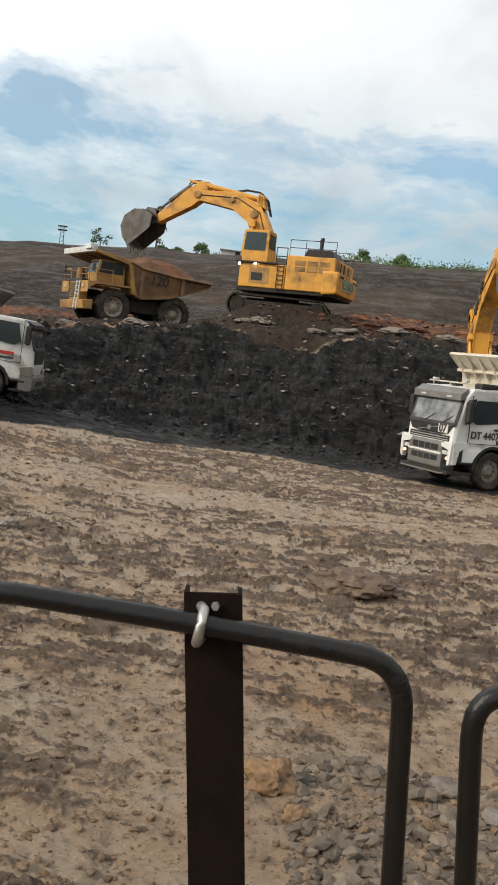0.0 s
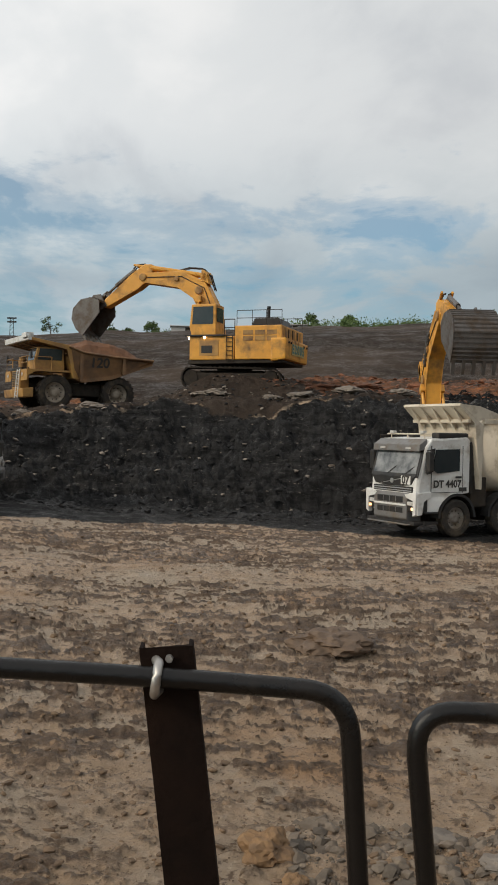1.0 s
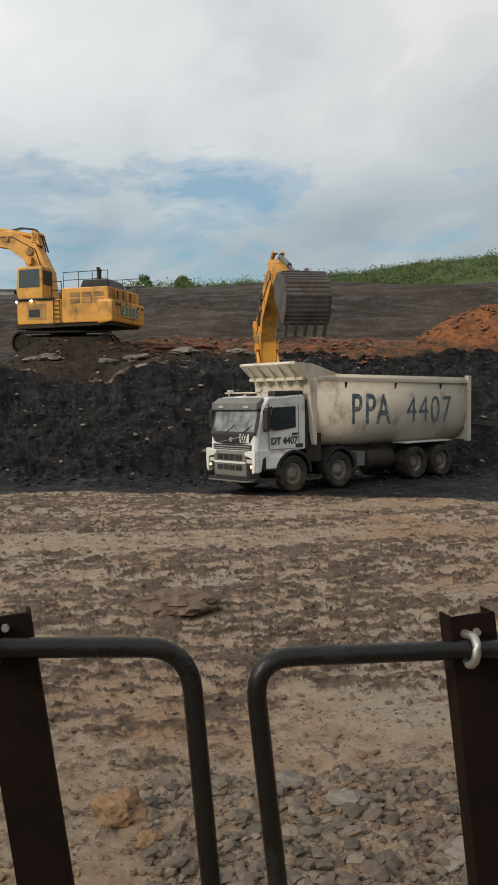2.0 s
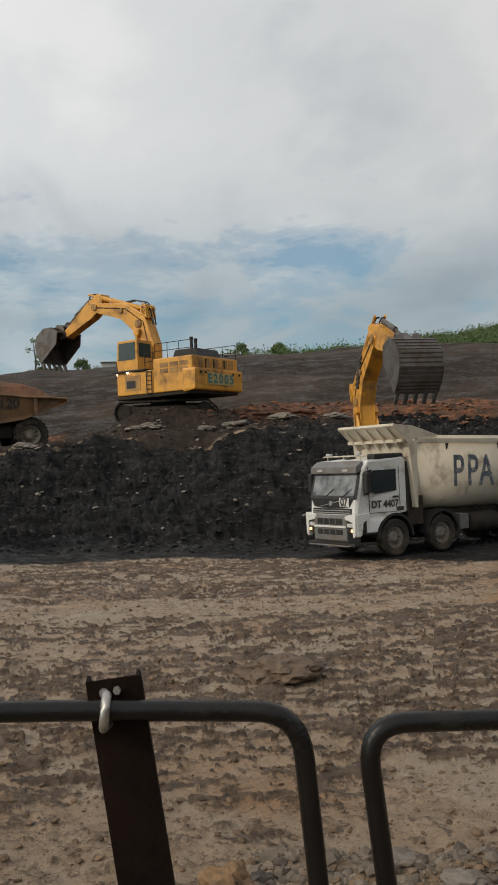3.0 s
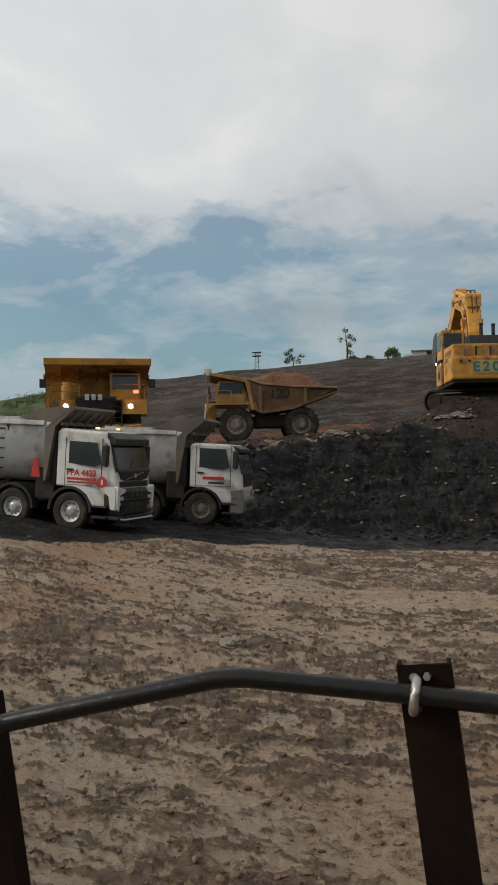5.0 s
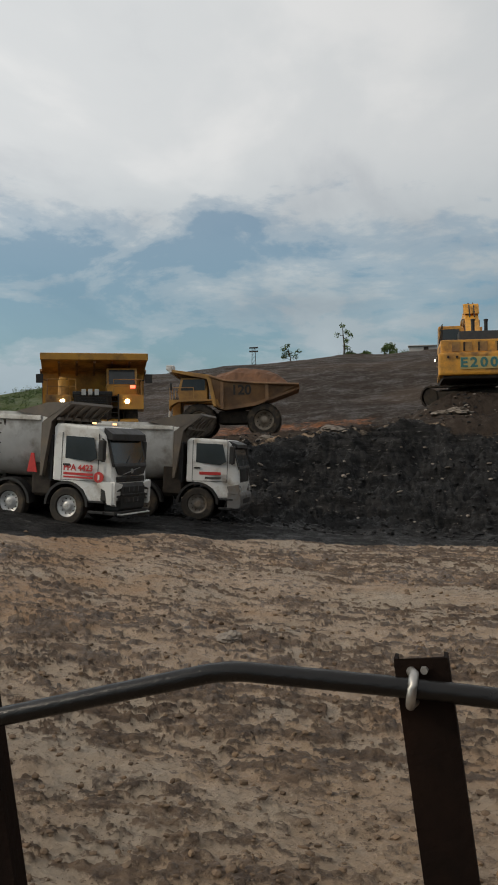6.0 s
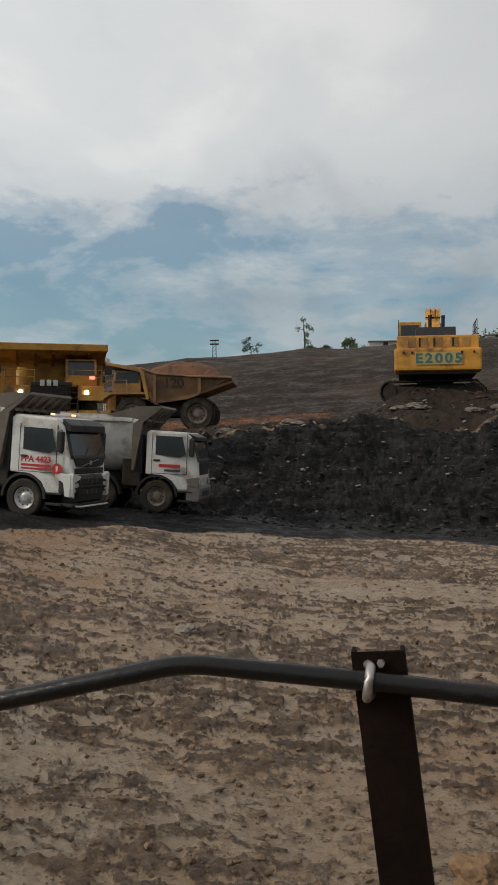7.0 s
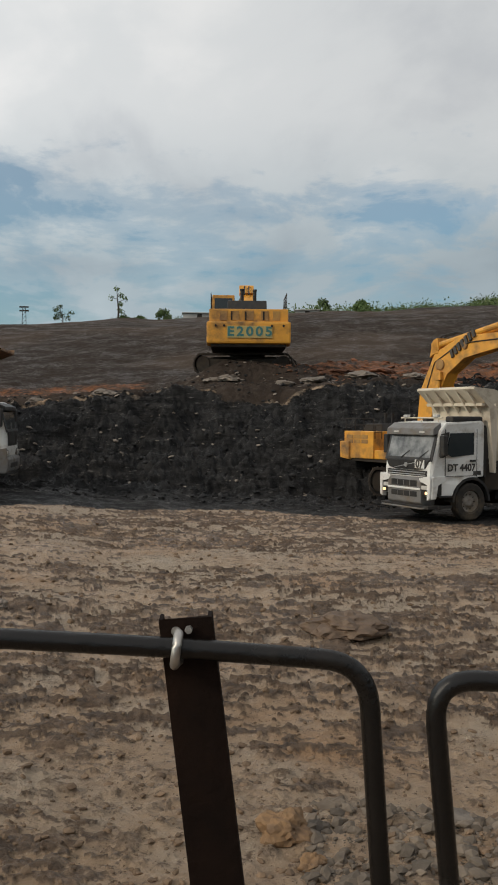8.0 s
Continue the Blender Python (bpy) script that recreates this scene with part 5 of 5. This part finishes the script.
    for s in (-1, 1):
        bm = bmesh.new()
        add_tube(bm, [(1.3, s * 0.30, 4.5), (5.0, s * 0.30, 4.95)], 0.14, 10)
        add_tube(bm, [(4.9, s * 0.30, 4.94), (6.2, s * 0.30, 5.10)], 0.08, 8)
        add_box(bm, 1.05, 1.45, s * 0.30 - 0.2, s * 0.30 + 0.2, 4.1, 4.65, 0.03)
        P("stick_cylinder", bm, paint, boom)
    for s in (-0.15, 0.15):
        P("hose", tube([(0.6, s, 3.6), (0.95, s, 4.5), (1.5, s, 4.95), (2.4, s, 5.0), (3.2, s, 4.8)], 0.045, 6), "black", boom)
        P("hose", tube([(5.0, s, 4.65), (5.5, s, 5.2), (6.0, s, 5.15), (6.3, s, 4.9)], 0.045, 6), "black", boom)
    for x, z, r in ((1.55, 3.55, 0.26), (5.45, 4.32, 0.24), (3.1, 4.25, 0.16)):
        P("pivot_boss", lathe([(-0.56, r * 0.8), (-0.53, r), (0.53, r), (0.56, r * 0.8)], "y", 16, m=Matrix.Translation((x, 0, z))), "oldyellow", boom)
    P("stick_bracket", prism([(0.9, 3.95), (1.5, 4.25), (1.45, 4.85), (1.15, 4.75)], -0.5, 0.5, 0.03), paint, boom)
    for s in (-1, 1):
        P("grease_line", tube([(0.5, s * 0.47, 2.2), (1.2, s * 0.47, 3.7), (2.8, s * 0.47, 4.4), (5.2, s * 0.47, 4.3)], 0.03, 5), "black", boom)
    for s in (-1, 1):
        bm = bmesh.new()
        add_tube(bm, [(1.15, s * 0.62, -0.9), (1.35, s * 0.60, 1.5)], 0.15, 10)
        add_tube(bm, [(1.35, s * 0.60, 1.4), (1.5, s * 0.58, 3.0)], 0.09, 8)
        add_box(bm, 1.3, 1.7, s * 0.58 - 0.12, s * 0.58 + 0.12, 2.8, 3.2, 0.03)
        P("boom_cylinder", bm, paint, boom)
    stick = P("stick", prism([(-1.0, 0.35), (-0.85, -0.05), (0.0, -0.42), (0.6, -0.45), (3.1, -0.22), (3.35, 0.0), (3.15, 0.25), (0.4, 0.62), (-0.6, 0.62)], -0.38, 0.38, 0.05), paint, up)
    bm = bmesh.new()
    add_tube(bm, [(0.2, 0.0, 0.82), (1.9, 0.0, 0.72)], 0.14, 10)
    add_tube(bm, [(1.8, 0.0, 0.72), (2.6, 0.0, 0.62)], 0.08, 8)
    add_prism(bm, [(2.5, 0.0), (2.7, 0.0), (2.75, 0.62), (2.5, 0.66)], -0.34, 0.34, 0.02)
    add_prism(bm, [(2.5, 0.52), (3.5, 0.42), (3.5, 0.58), (2.55, 0.68)], -0.34, 0.34, 0.02)
    P("bucket_linkage", bm, "steel", stick)
    # bucket: a curved shell with cheeks and teeth; its mouth opens to -z when level
    shell = [(-0.15, 0.2), (0.35, 0.62), (1.05, 0.75), (1.75, 0.45), (2.1, -0.15), (2.05, -0.85), (1.75, -1.45)]
    bw = 1.15
    bm = bmesh.new()
    A = [bm.verts.new((x, -bw, z)) for x, z in shell]
    B = [bm.verts.new((x, bw, z)) for x, z in shell]
    ins = [(x * 0.93 + 0.05, z * 0.90 - 0.06) for x, z in shell]
    A2 = [bm.verts.new((x, -bw + 0.06, z)) for x, z in ins]
    B2 = [bm.verts.new((x, bw - 0.06, z)) for x, z in ins]
    for i in range(len(shell) - 1):
        bm.faces.new((A[i], A[i + 1], B[i + 1], B[i]))
        bm.faces.new((A2[i + 1], A2[i], B2[i], B2[i + 1]))
    for q, q2 in ((A, A2), (B, B2)):
        for i in range(len(shell) - 1):
            bm.faces.new((q[i], q2[i], q2[i + 1], q[i + 1]))
    bm.faces.new((A[0], B[0], B2[0], A2[0]))
    bm.faces.new((A[-1], A2[-1], B2[-1], B[-1]))
    for s in (-1, 1):
        add_prism(bm, shell + [(0.1, -0.55)], s * bw - 0.04, s * bw + 0.04)
    bucket = P("bucket", bm, "steel", up, "worn steel bucket with teeth")
    for i in range(5):
        y = -bw + 0.12 + i * (2 * bw - 0.24) / 4
        P("tooth", prism([(1.62, -1.38), (1.86, -1.30), (1.68, -1.95), (1.60, -1.95)], y - 0.09, y + 0.09, 0.01), "steel", bucket)
    for i in range(20):
        f = 0.25 + i * 0.29
        j = int(f)
        if j + 1 < len(shell):
            x = shell[j][0] + (shell[j + 1][0] - shell[j][0]) * (f - j)
            z = shell[j][1] + (shell[j + 1][1] - shell[j][1]) * (f - j)
            P("wear_bar", box(x - 0.03, x + 0.03, -bw + 0.02, bw - 0.02, z - 0.03, z + 0.035), "steel", bucket)
    for s in (-0.42, 0.42):
        P("bucket_ear", prism([(-0.25, -0.15), (0.25, -0.2), (0.9, 0.6), (0.4, 0.9), (-0.1, 0.75)], s - 0.05, s + 0.05, 0.02), "steel", bucket)
    if mark:
        part("mark_panel", box(-4.03 * k, -3.99 * k, -1.35 * k, 1.25 * k, 2.06 * k, 2.74 * k, 0.01), "palepanel", up, "pale worn patch behind the mark")
        letters("fleet_mark", mark, 0.74 * k, Matrix.Translation((-4.045 * k, -0.05 * k, 2.40 * k)) @ Euler((radians(90), 0, radians(-90))).to_matrix().to_4x4(), "teal", up, 0.022, 1.12)
    return t, up, boom, stick, bucket


FOOT = (0.95, 2.6)
BOOM_TIP = (5.55, 4.3)
STICK_END = 3.2


def arm_pose(k, boom_a, stick_a, bucket_a):
    """Poses of boom, stick and bucket in the upper part's space, by their angles (degrees, up is plus) to the level."""
    def rot(a, x, z):
        a = radians(a)
        return x * math.cos(a) - z * math.sin(a), x * math.sin(a) + z * math.cos(a)
    fx, fz = FOOT
    dx, dz = rot(boom_a, *BOOM_TIP)
    tx, tz = fx + dx, fz + dz
    ex, ez = rot(stick_a, STICK_END, 0)
    return (pose(fx * k, 0, fz * k, 0, -boom_a, 0), pose(tx * k, 0, tz * k, 0, -stick_a, 0), pose((tx + ex) * k, 0, (tz + ez) * k, 0, -bucket_a, 0))


exc_a = excavator("excavator", pose(1.1, 56.0, 5.85, 0, 0, 172), "large yellow excavator on crawler tracks atop the coal bench", 1.0, True, "E2005", "yellow", 0.95)
exc_b = excavator("excavator", pose(9.15, 38.6, 0.15, 0, 0, 175), "yellow excavator loading coal behind the tipper truck", 0.86, False, "", "yellow", 0.84, 0.64, 0.68)
bm = bmesh.new()
for i in range(7):
    add_prism(bm, [(2.0 + 0.19 * i, 3.25 + 0.11 * i), (2.12 + 0.19 * i, 3.32 + 0.11 * i), (2.02 + 0.19 * i, 3.62 + 0.11 * i), (1.9 + 0.19 * i, 3.55 + 0.11 * i)], -0.41, 0.41)
part("maker_mark", bm, "ink", exc_b[2], "dark blocks of unread lettering")



# ---- stones, clods and timber on the ground ----
def stone_mesh(name, seed, flat=0.7, material="stone"):
    rnd = random.Random(seed)
    bm = bmesh.new()
    bmesh.ops.create_icosphere(bm, subdivisions=1, radius=0.5)
    for v in bm.verts:
        v.co *= 0.72 + 0.5 * rnd.random()
        v.co.z *= flat
    me = bpy.data.meshes.new(name)
    bm.to_mesh(me)
    bm.free()
    me.materials.append(M[material])
    return me


def scatter(name, label, category, n, seed, spot, size, material, sink=0.25, flat=0.65):
    """Many lumps joined in one sheet of stuff; spot(rnd) gives x, y; size(rnd, x, y) a width."""
    rnd = random.Random(seed)
    shapes = []
    for s in range(8):
        me = stone_mesh("tmp_stone", seed * 31 + s, flat, material)
        shapes.append((np.array([v.co[:] for v in me.vertices]), np.array([p.vertices[:] for p in me.polygons])))
        bpy.data.meshes.remove(me)
    pts = [spot(rnd) for _ in range(n)]
    zz = land(np.array([p[0] for p in pts]), np.array([p[1] for p in pts]))[0]
    vs, fs, off = [], [], 0
    for (x, y), z in zip(pts, zz):
        co, fa = shapes[rnd.randrange(8)]
        w = size(rnd, x, y)
        e = Euler((rnd.uniform(-0.4, 0.4), rnd.uniform(-0.4, 0.4), rnd.uniform(0, 6.3))).to_matrix()
        d = np.array([w, w * rnd.uniform(0.55, 1.0), w * rnd.uniform(0.6, 1.0)])
        vs.append((co * d) @ np.array(e).T + np.array([x, y, z + w * flat * (0.5 - sink) * 0.6]))
        fs.append(fa + off)
        off += len(co)
    me = bpy.data.meshes.new(name)
    me.from_pydata(np.concatenate(vs).tolist(), [], np.concatenate(fs).tolist())
    me.materials.append(M[material])
    return tagged(new(name, me), label, category, kind="stuff")


def polar(b0, b1, r0, r1):
    def f(rnd):
        b, r = radians(rnd.uniform(b0, b1)), r0 * (r1 / r0) ** rnd.random()
        return r * math.sin(b), r * math.cos(b)
    return f


def clump_size(a, c):
    return lambda rnd, x, y: a + (c - a) * rnd.random() ** 4.5


scatter("clods", "small clods of churned mud and clay", "clods", 9000, 5, polar(-34, 34, 4.5, 26), lambda rnd, x, y: (0.015 + 0.10 * rnd.random() ** 3.5) * (0.8 + 0.03 * y), "clod", 0.3)
scatter("rubble", "broken grey shale rubble on the mud", "rubble", 6500, 6, polar(5, 34, 4.2, 7.8), clump_size(0.02, 0.20), "stone", 0.33, 0.55)
scatter("coal_rubble", "loose black coal lumps on the bench", "coal", 9000, 7, polar(-30, 36, 33, 54), clump_size(0.06, 0.36), "coal", 0.3)
scatter("pale_rubble", "scattered pale rocks on the coal face", "rocks", 1500, 8, polar(-24, 30, 37, 53), clump_size(0.05, 0.42), "palerock", 0.3, 0.45)
scatter("red_rubble", "red clay lumps beyond the coal", "clay lumps", 1700, 9, polar(3, 21, 51, 66), clump_size(0.08, 0.7), "clay", 0.35, 0.4)
scatter("heap_rubble", "loose lumps on the red soil heap", "clay lumps", 900, 19, lambda rnd: (28.6 + rnd.gauss(0, 2.6), 54 + rnd.gauss(0, 1.8)), clump_size(0.12, 0.6), "clay", 0.35, 0.6)


def place_stone(name, label, x, y, w, material, flat=0.7, seed=1, turn=0.0, category="rock"):
    rnd = random.Random(seed)
    bm = bmesh.new()
    bmesh.ops.create_icosphere(bm, subdivisions=4, radius=0.5)
    for v in bm.verts:
        p = v.co * 2.2 + Vector((seed, 0, 0))
        v.co *= 1 + 0.5 * noise.noise(p) + 0.25 * noise.noise(p * 2.7) + 0.12 * noise.noise(p * 7.3)
        v.co.z = max(v.co.z, -0.3) * flat
        v.co *= w
    ob = part(name, bm, material)
    ob.matrix_basis = pose(x, y, height(x, y) + 0.12 * w * flat, 0, 0, turn)
    return tagged(ob, label, category)


place_stone("clay_boulder", "broken ochre clay boulder in the mud", 0.46, 6.95, 0.42, "yellowstone", 0.7, 3)
place_stone("clay_boulder", "small ochre clay lump in the mud", 0.62, 6.5, 0.2, "yellowstone", 0.7, 4)
place_stone("shale_slab", "flat grey shale slab on the rubble", 2.72, 5.75, 0.36, "palerock", 0.4, 5, 20)
place_stone("shale_slab", "flat grey shale slab on the rubble", 2.2, 6.7, 0.32, "palerock", 0.3, 6, 70)
place_stone("shale_slab", "flat grey shale slab on the rubble", 1.9, 7.3, 0.36, "palerock", 0.3, 16, 130)
place_stone("mud_mound", "low heap of dark wet mud", 1.75, 13.6, 1.0, "darkmud", 0.35, 8, 10, "mud mound")
place_stone("pale_stone", "single pale stone lying in the mud", -3.75, 14.6, 0.38, "palerock", 0.6, 11)
place_stone("leaning_slab", "pale rock slab below the excavator", 0.0, 50.0, 1.5, "palerock", 0.3, 13, 35)
place_stone("leaning_slab", "pale rock slab below the excavator", -0.9, 50.6, 1.1, "palerock", 0.3, 14, -25)
for i, (x, y, w) in enumerate(((4.6, 49.5, 1.5), (7.6, 50.5, 1.7), (10.5, 51.0, 1.3), (-6.5, 47.5, 1.2), (-9.8, 46.8, 1.3), (3.0, 48.8, 1.0))):
    place_stone("pale_rock", "pale broken rock on the coal bench", x, y, w, "palerock", 0.35, 20 + i, 30 * i)
for i, (x, y, w) in enumerate(((7.0, 56.0, 1.3), (9.4, 57.0, 1.7), (13.0, 58.5, 1.5))):
    place_stone("clay_slab", "slab of red clay tipped on the bench", x, y, w, "clay", 0.3, 30 + i, 25 * i, "clay")


# ---- trees on the skyline ----
def leaf_ball(bm, c, r, n, rnd, leaf, flat=0.7):
    for _ in range(n):
        d = Vector((rnd.gauss(0, 1), rnd.gauss(0, 1), rnd.gauss(0, flat)))
        d = d.normalized() * r * rnd.random() ** 0.45
        m = Matrix.Translation(Vector(c) + d) @ Euler((rnd.uniform(0, 6), rnd.uniform(0, 6), rnd.uniform(0, 6))).to_matrix().to_4x4()
        s = leaf * rnd.uniform(0.6, 1.3)
        vs = [bm.verts.new(m @ Vector(p)) for p in ((-s, -s * 0.6, 0), (s, -s * 0.5, s * 0.2), (s * 0.8, s * 0.6, 0), (-s * 0.7, s * 0.6, -s * 0.2))]
        bm.faces.new(vs)


def tree(x, y, h, crown, spread, label, seed, z=None, sparse=False):
    rnd = random.Random(seed)
    t = thing("tree", pose(x, y, (height(x, y) if z is None else z) - 0.3), label, "tree", "skyline trees")
    top = Vector((rnd.uniform(-0.4, 0.4), 0, h))
    bm = tube([(0, 0, 0), (0.1, 0, h * 0.4), (top.x * 0.6, 0, h * 0.75), top], [h * 0.03, h * 0.024, h * 0.015, h * 0.006], 7)
    ends = []
    for i in range(9 if not sparse else 7):
        z0 = h * (1 - crown) + h * crown * (i + 0.3) / 9
        a = rnd.uniform(0, 6.28)
        l = spread * rnd.uniform(0.5, 1.0) * (1.0 if sparse else math.sin(math.pi * min(0.95, 0.25 + 0.7 * i / 9)))
        e = Vector((l * math.cos(a), l * math.sin(a), z0 + 0.25 * l))
        add_tube(bm, [(0.05, 0, z0), e * 0.5 + Vector((0, 0, z0 * 0.5)), e], [h * 0.012, h * 0.008, h * 0.004], 5)
        ends.append(e)
    part("trunk", bm, "bark", t)
    bm = bmesh.new()
    for e in ends + [top]:
        leaf_ball(bm, e, spread * (0.34 if sparse else 0.55), 40 if sparse else 130, rnd, spread * (0.075 if sparse else 0.10))
    part("crown", bm, "leaf", t)
    return t


def at_bearing(b, r):
    return r * math.sin(radians(b)), r * math.cos(radians(b))


for b, r, h, crown, spread, lab, sparse in (
        (-7.0, 152, 5.6, 0.75, 1.6, "tall thin tree with sparse leaf tufts on the ridge", True),
        (-10.4, 152, 3.4, 0.7, 1.7, "small flat-topped tree on the ridge", True),
        (-4.15, 156, 2.4, 0.95, 1.2, "round dark bush on the ridge", False),
        (-6.6, 154, 1.2, 0.95, 1.0, "low dark bush on the ridge", False),
        (-5.7, 154, 1.0, 0.95, 1.2, "low dark bush on the ridge", False),
        (5.9, 158, 2.9, 0.85, 1.2, "dark conical tree above the pit wall", False),
        (8.3, 162, 3.0, 0.9, 1.6, "rounded tree above the pit wall", False)):
    x, y = at_bearing(b, r)
    tree(x, y, h, crown, spread, lab, int(b * 10) + 500, None, sparse)


def bushes(name, label, n, seed, spot, lo, hi, deep=False):
    rnd = random.Random(seed)
    bm = bmesh.new()
    pts = [spot(rnd) for _ in range(n)]
    zz = land(np.array([p[0] for p in pts]), np.array([p[1] for p in pts]))[0]
    for (x, y), z in zip(pts, zz):
        w = rnd.uniform(lo, hi)
        leaf_ball(bm, (x, y, z + w * (0.0 if deep else 0.25)), w, 150, rnd, w * 0.075, 0.45)
    return tagged(part(name, bm, "leaf"), label, "bushes", kind="stuff")


bushes("ridge_bushes", "dark green scrub along the pit's rim", 190, 41, polar(3.5, 14, 153, 172), 0.8, 2.2)
bushes("hill_woods", "green scrub and woods on the far hill", 1100, 42, polar(10, 42, 200, 335), 1.4, 3.4, True)
bushes("rim_scrub", "low scrub along the far rim", 60, 43, polar(-8, 3, 151, 160), 0.3, 0.9)
bushes("left_scrub", "green scrub on the slope", 120, 44, polar(-40, -25, 90, 150), 0.5, 1.2)


# ---- the lattice mast and the sheds on the rim ----
def mast(b, r, h):
    x, y = at_bearing(b, r)
    t = thing("lattice_mast", pose(x, y, height(x, y) - 0.2), "thin steel mast with two cross-arms on the ridge", "mast")
    for sx in (-0.35, 0.35):
        part("leg", tube([(sx, 0, 0), (sx * 0.7, 0, h)], 0.05, 6), "chassis", t)
    for i in range(5):
        part("brace", tube([(-0.33, 0, h * i / 5), (0.33, 0, h * (i + 1) / 5)], 0.03, 5), "chassis", t)
    for z in (h * 0.82, h):
        part("cross_arm", box(-0.75, 0.75, -0.06, 0.06, z - 0.12, z + 0.12, 0.02), "chassis", t)


mast(-12.7, 152, 3.4)


def shed(b, r, w, h):
    x, y = at_bearing(b, r)
    t = thing("site_shed", pose(x, y, height(x, y) - 0.1, 0, 0, -b), "long low pale site shed on the pit's rim", "shed", "rim sheds")
    part("wall", box(-w / 2, w / 2, -1.2, 1.2, 0, h, 0.02), "roofing", t)
    part("roof", prism([(-w / 2 - 0.2, h), (w / 2 + 0.2, h), (w / 2 + 0.2, h + 0.12), (-w / 2 - 0.2, h + 0.12)], -1.5, 1.5, 0.02), "roofing", t)
    part("door", box(-0.4, 0.4, -1.23, -1.19, 0, h * 0.85), "chassis", t)


shed(-1.9, 153, 5.5, 0.9)
shed(-0.2, 154, 3.0, 1.1)
shed(4.9, 154, 4.0, 0.7)


# ---- what moves ----
def motions():
    def run(e, k, base_yaw, rows):
        _, up, boom, stick, bucket = e
        walk(up, [(t, pose(0, 0, 0, 0, 0, yaw - base_yaw)) for t, yaw, _, _, _ in rows])
        arms = [(t, arm_pose(k, a, s, c)) for t, _, a, s, c in rows]
        for ob, i in ((boom, 0), (stick, 1), (bucket, 2)):
            walk(ob, [(t, p[i]) for t, p in arms])
    # seconds, heading of the boom, boom, stick and bucket angles
    run(exc_a, 1.0, 172, [
        (0.0, 161, 4, -33, -12), (0.5, 160, 4, -32, -16), (1.0, 159, 3, -32, -22), (1.7, 155, 4, -30, -22), (2.8, 143, 10, -29, -12),
        (3.0, 140, 11, -29, -11), (3.5, 131, 10, -29, -10), (4.0, 118, 10, -29, -10), (4.5, 107, 11, -33, -14), (5.0, 101, 8, -38, -26),
        (5.6, 96, -8, -46, -40), (6.3, 93, -19, -56, -45), (7.0, 91, -25, -60, -45), (8.0, 90, -28, -60, -48)])
    run(exc_b, 0.86, 175, [
        (0.0, -90, 35, -18, -4), (1.0, -90, 35, -18, -6), (1.7, -90, 35, -18, -10), (2.8, -86, 34, -18, -18), (3.3, -83, 33, -20, -26),
        (4.2, -76, 28, -30, -42), (5.2, -68, 22, -42, -58), (6.3, -62, 15, -56, -74), (7.2, -59, 8, -66, -86), (8.0, -56, 4, -70, -92)])
    # it also shuffles back on its tracks
    x1, y1, z1 = exc_b[0].matrix_basis.translation
    walk(exc_b[0], [(t, pose(x1 - d, y1, z1, 0, 0, 175)) for t, d in ((0.0, 0.0), (3.3, 0.0), (5.0, 0.45), (6.5, 1.0), (8.0, 1.35))])
    # the loaded dump truck creeps round, then pulls away: seconds, metres gone, heading
    path = [(0.0, -3.3, 212), (1.0, -2.6, 209), (1.7, -2.2, 207), (2.8, -1.6, 204), (3.5, -1.1, 201), (4.0, -0.57, 199), (4.5, 0.0, 197), (5.0, 0.8, 195), (5.6, 2.0, 192), (6.3, 3.3, 190), (6.5, 3.6, 189), (7.0, 4.3, 187), (7.5, 5.2, 185), (8.0, 6.5, 183)]
    x0, y0, z0 = dump_a.matrix_basis.translation
    walk(dump_a, [(t, pose(x0 - d, y0 - 0.06 * d, z0 - 0.02 * d, 0, 0, h)) for t, d, h in path])
    for w in wheels_a:
        m = w.matrix_basis.translation.copy()
        walk(w, [(t, pose(*m, 0, math.degrees(d / 1.05), 0)) for t, d, h in path])


motions()
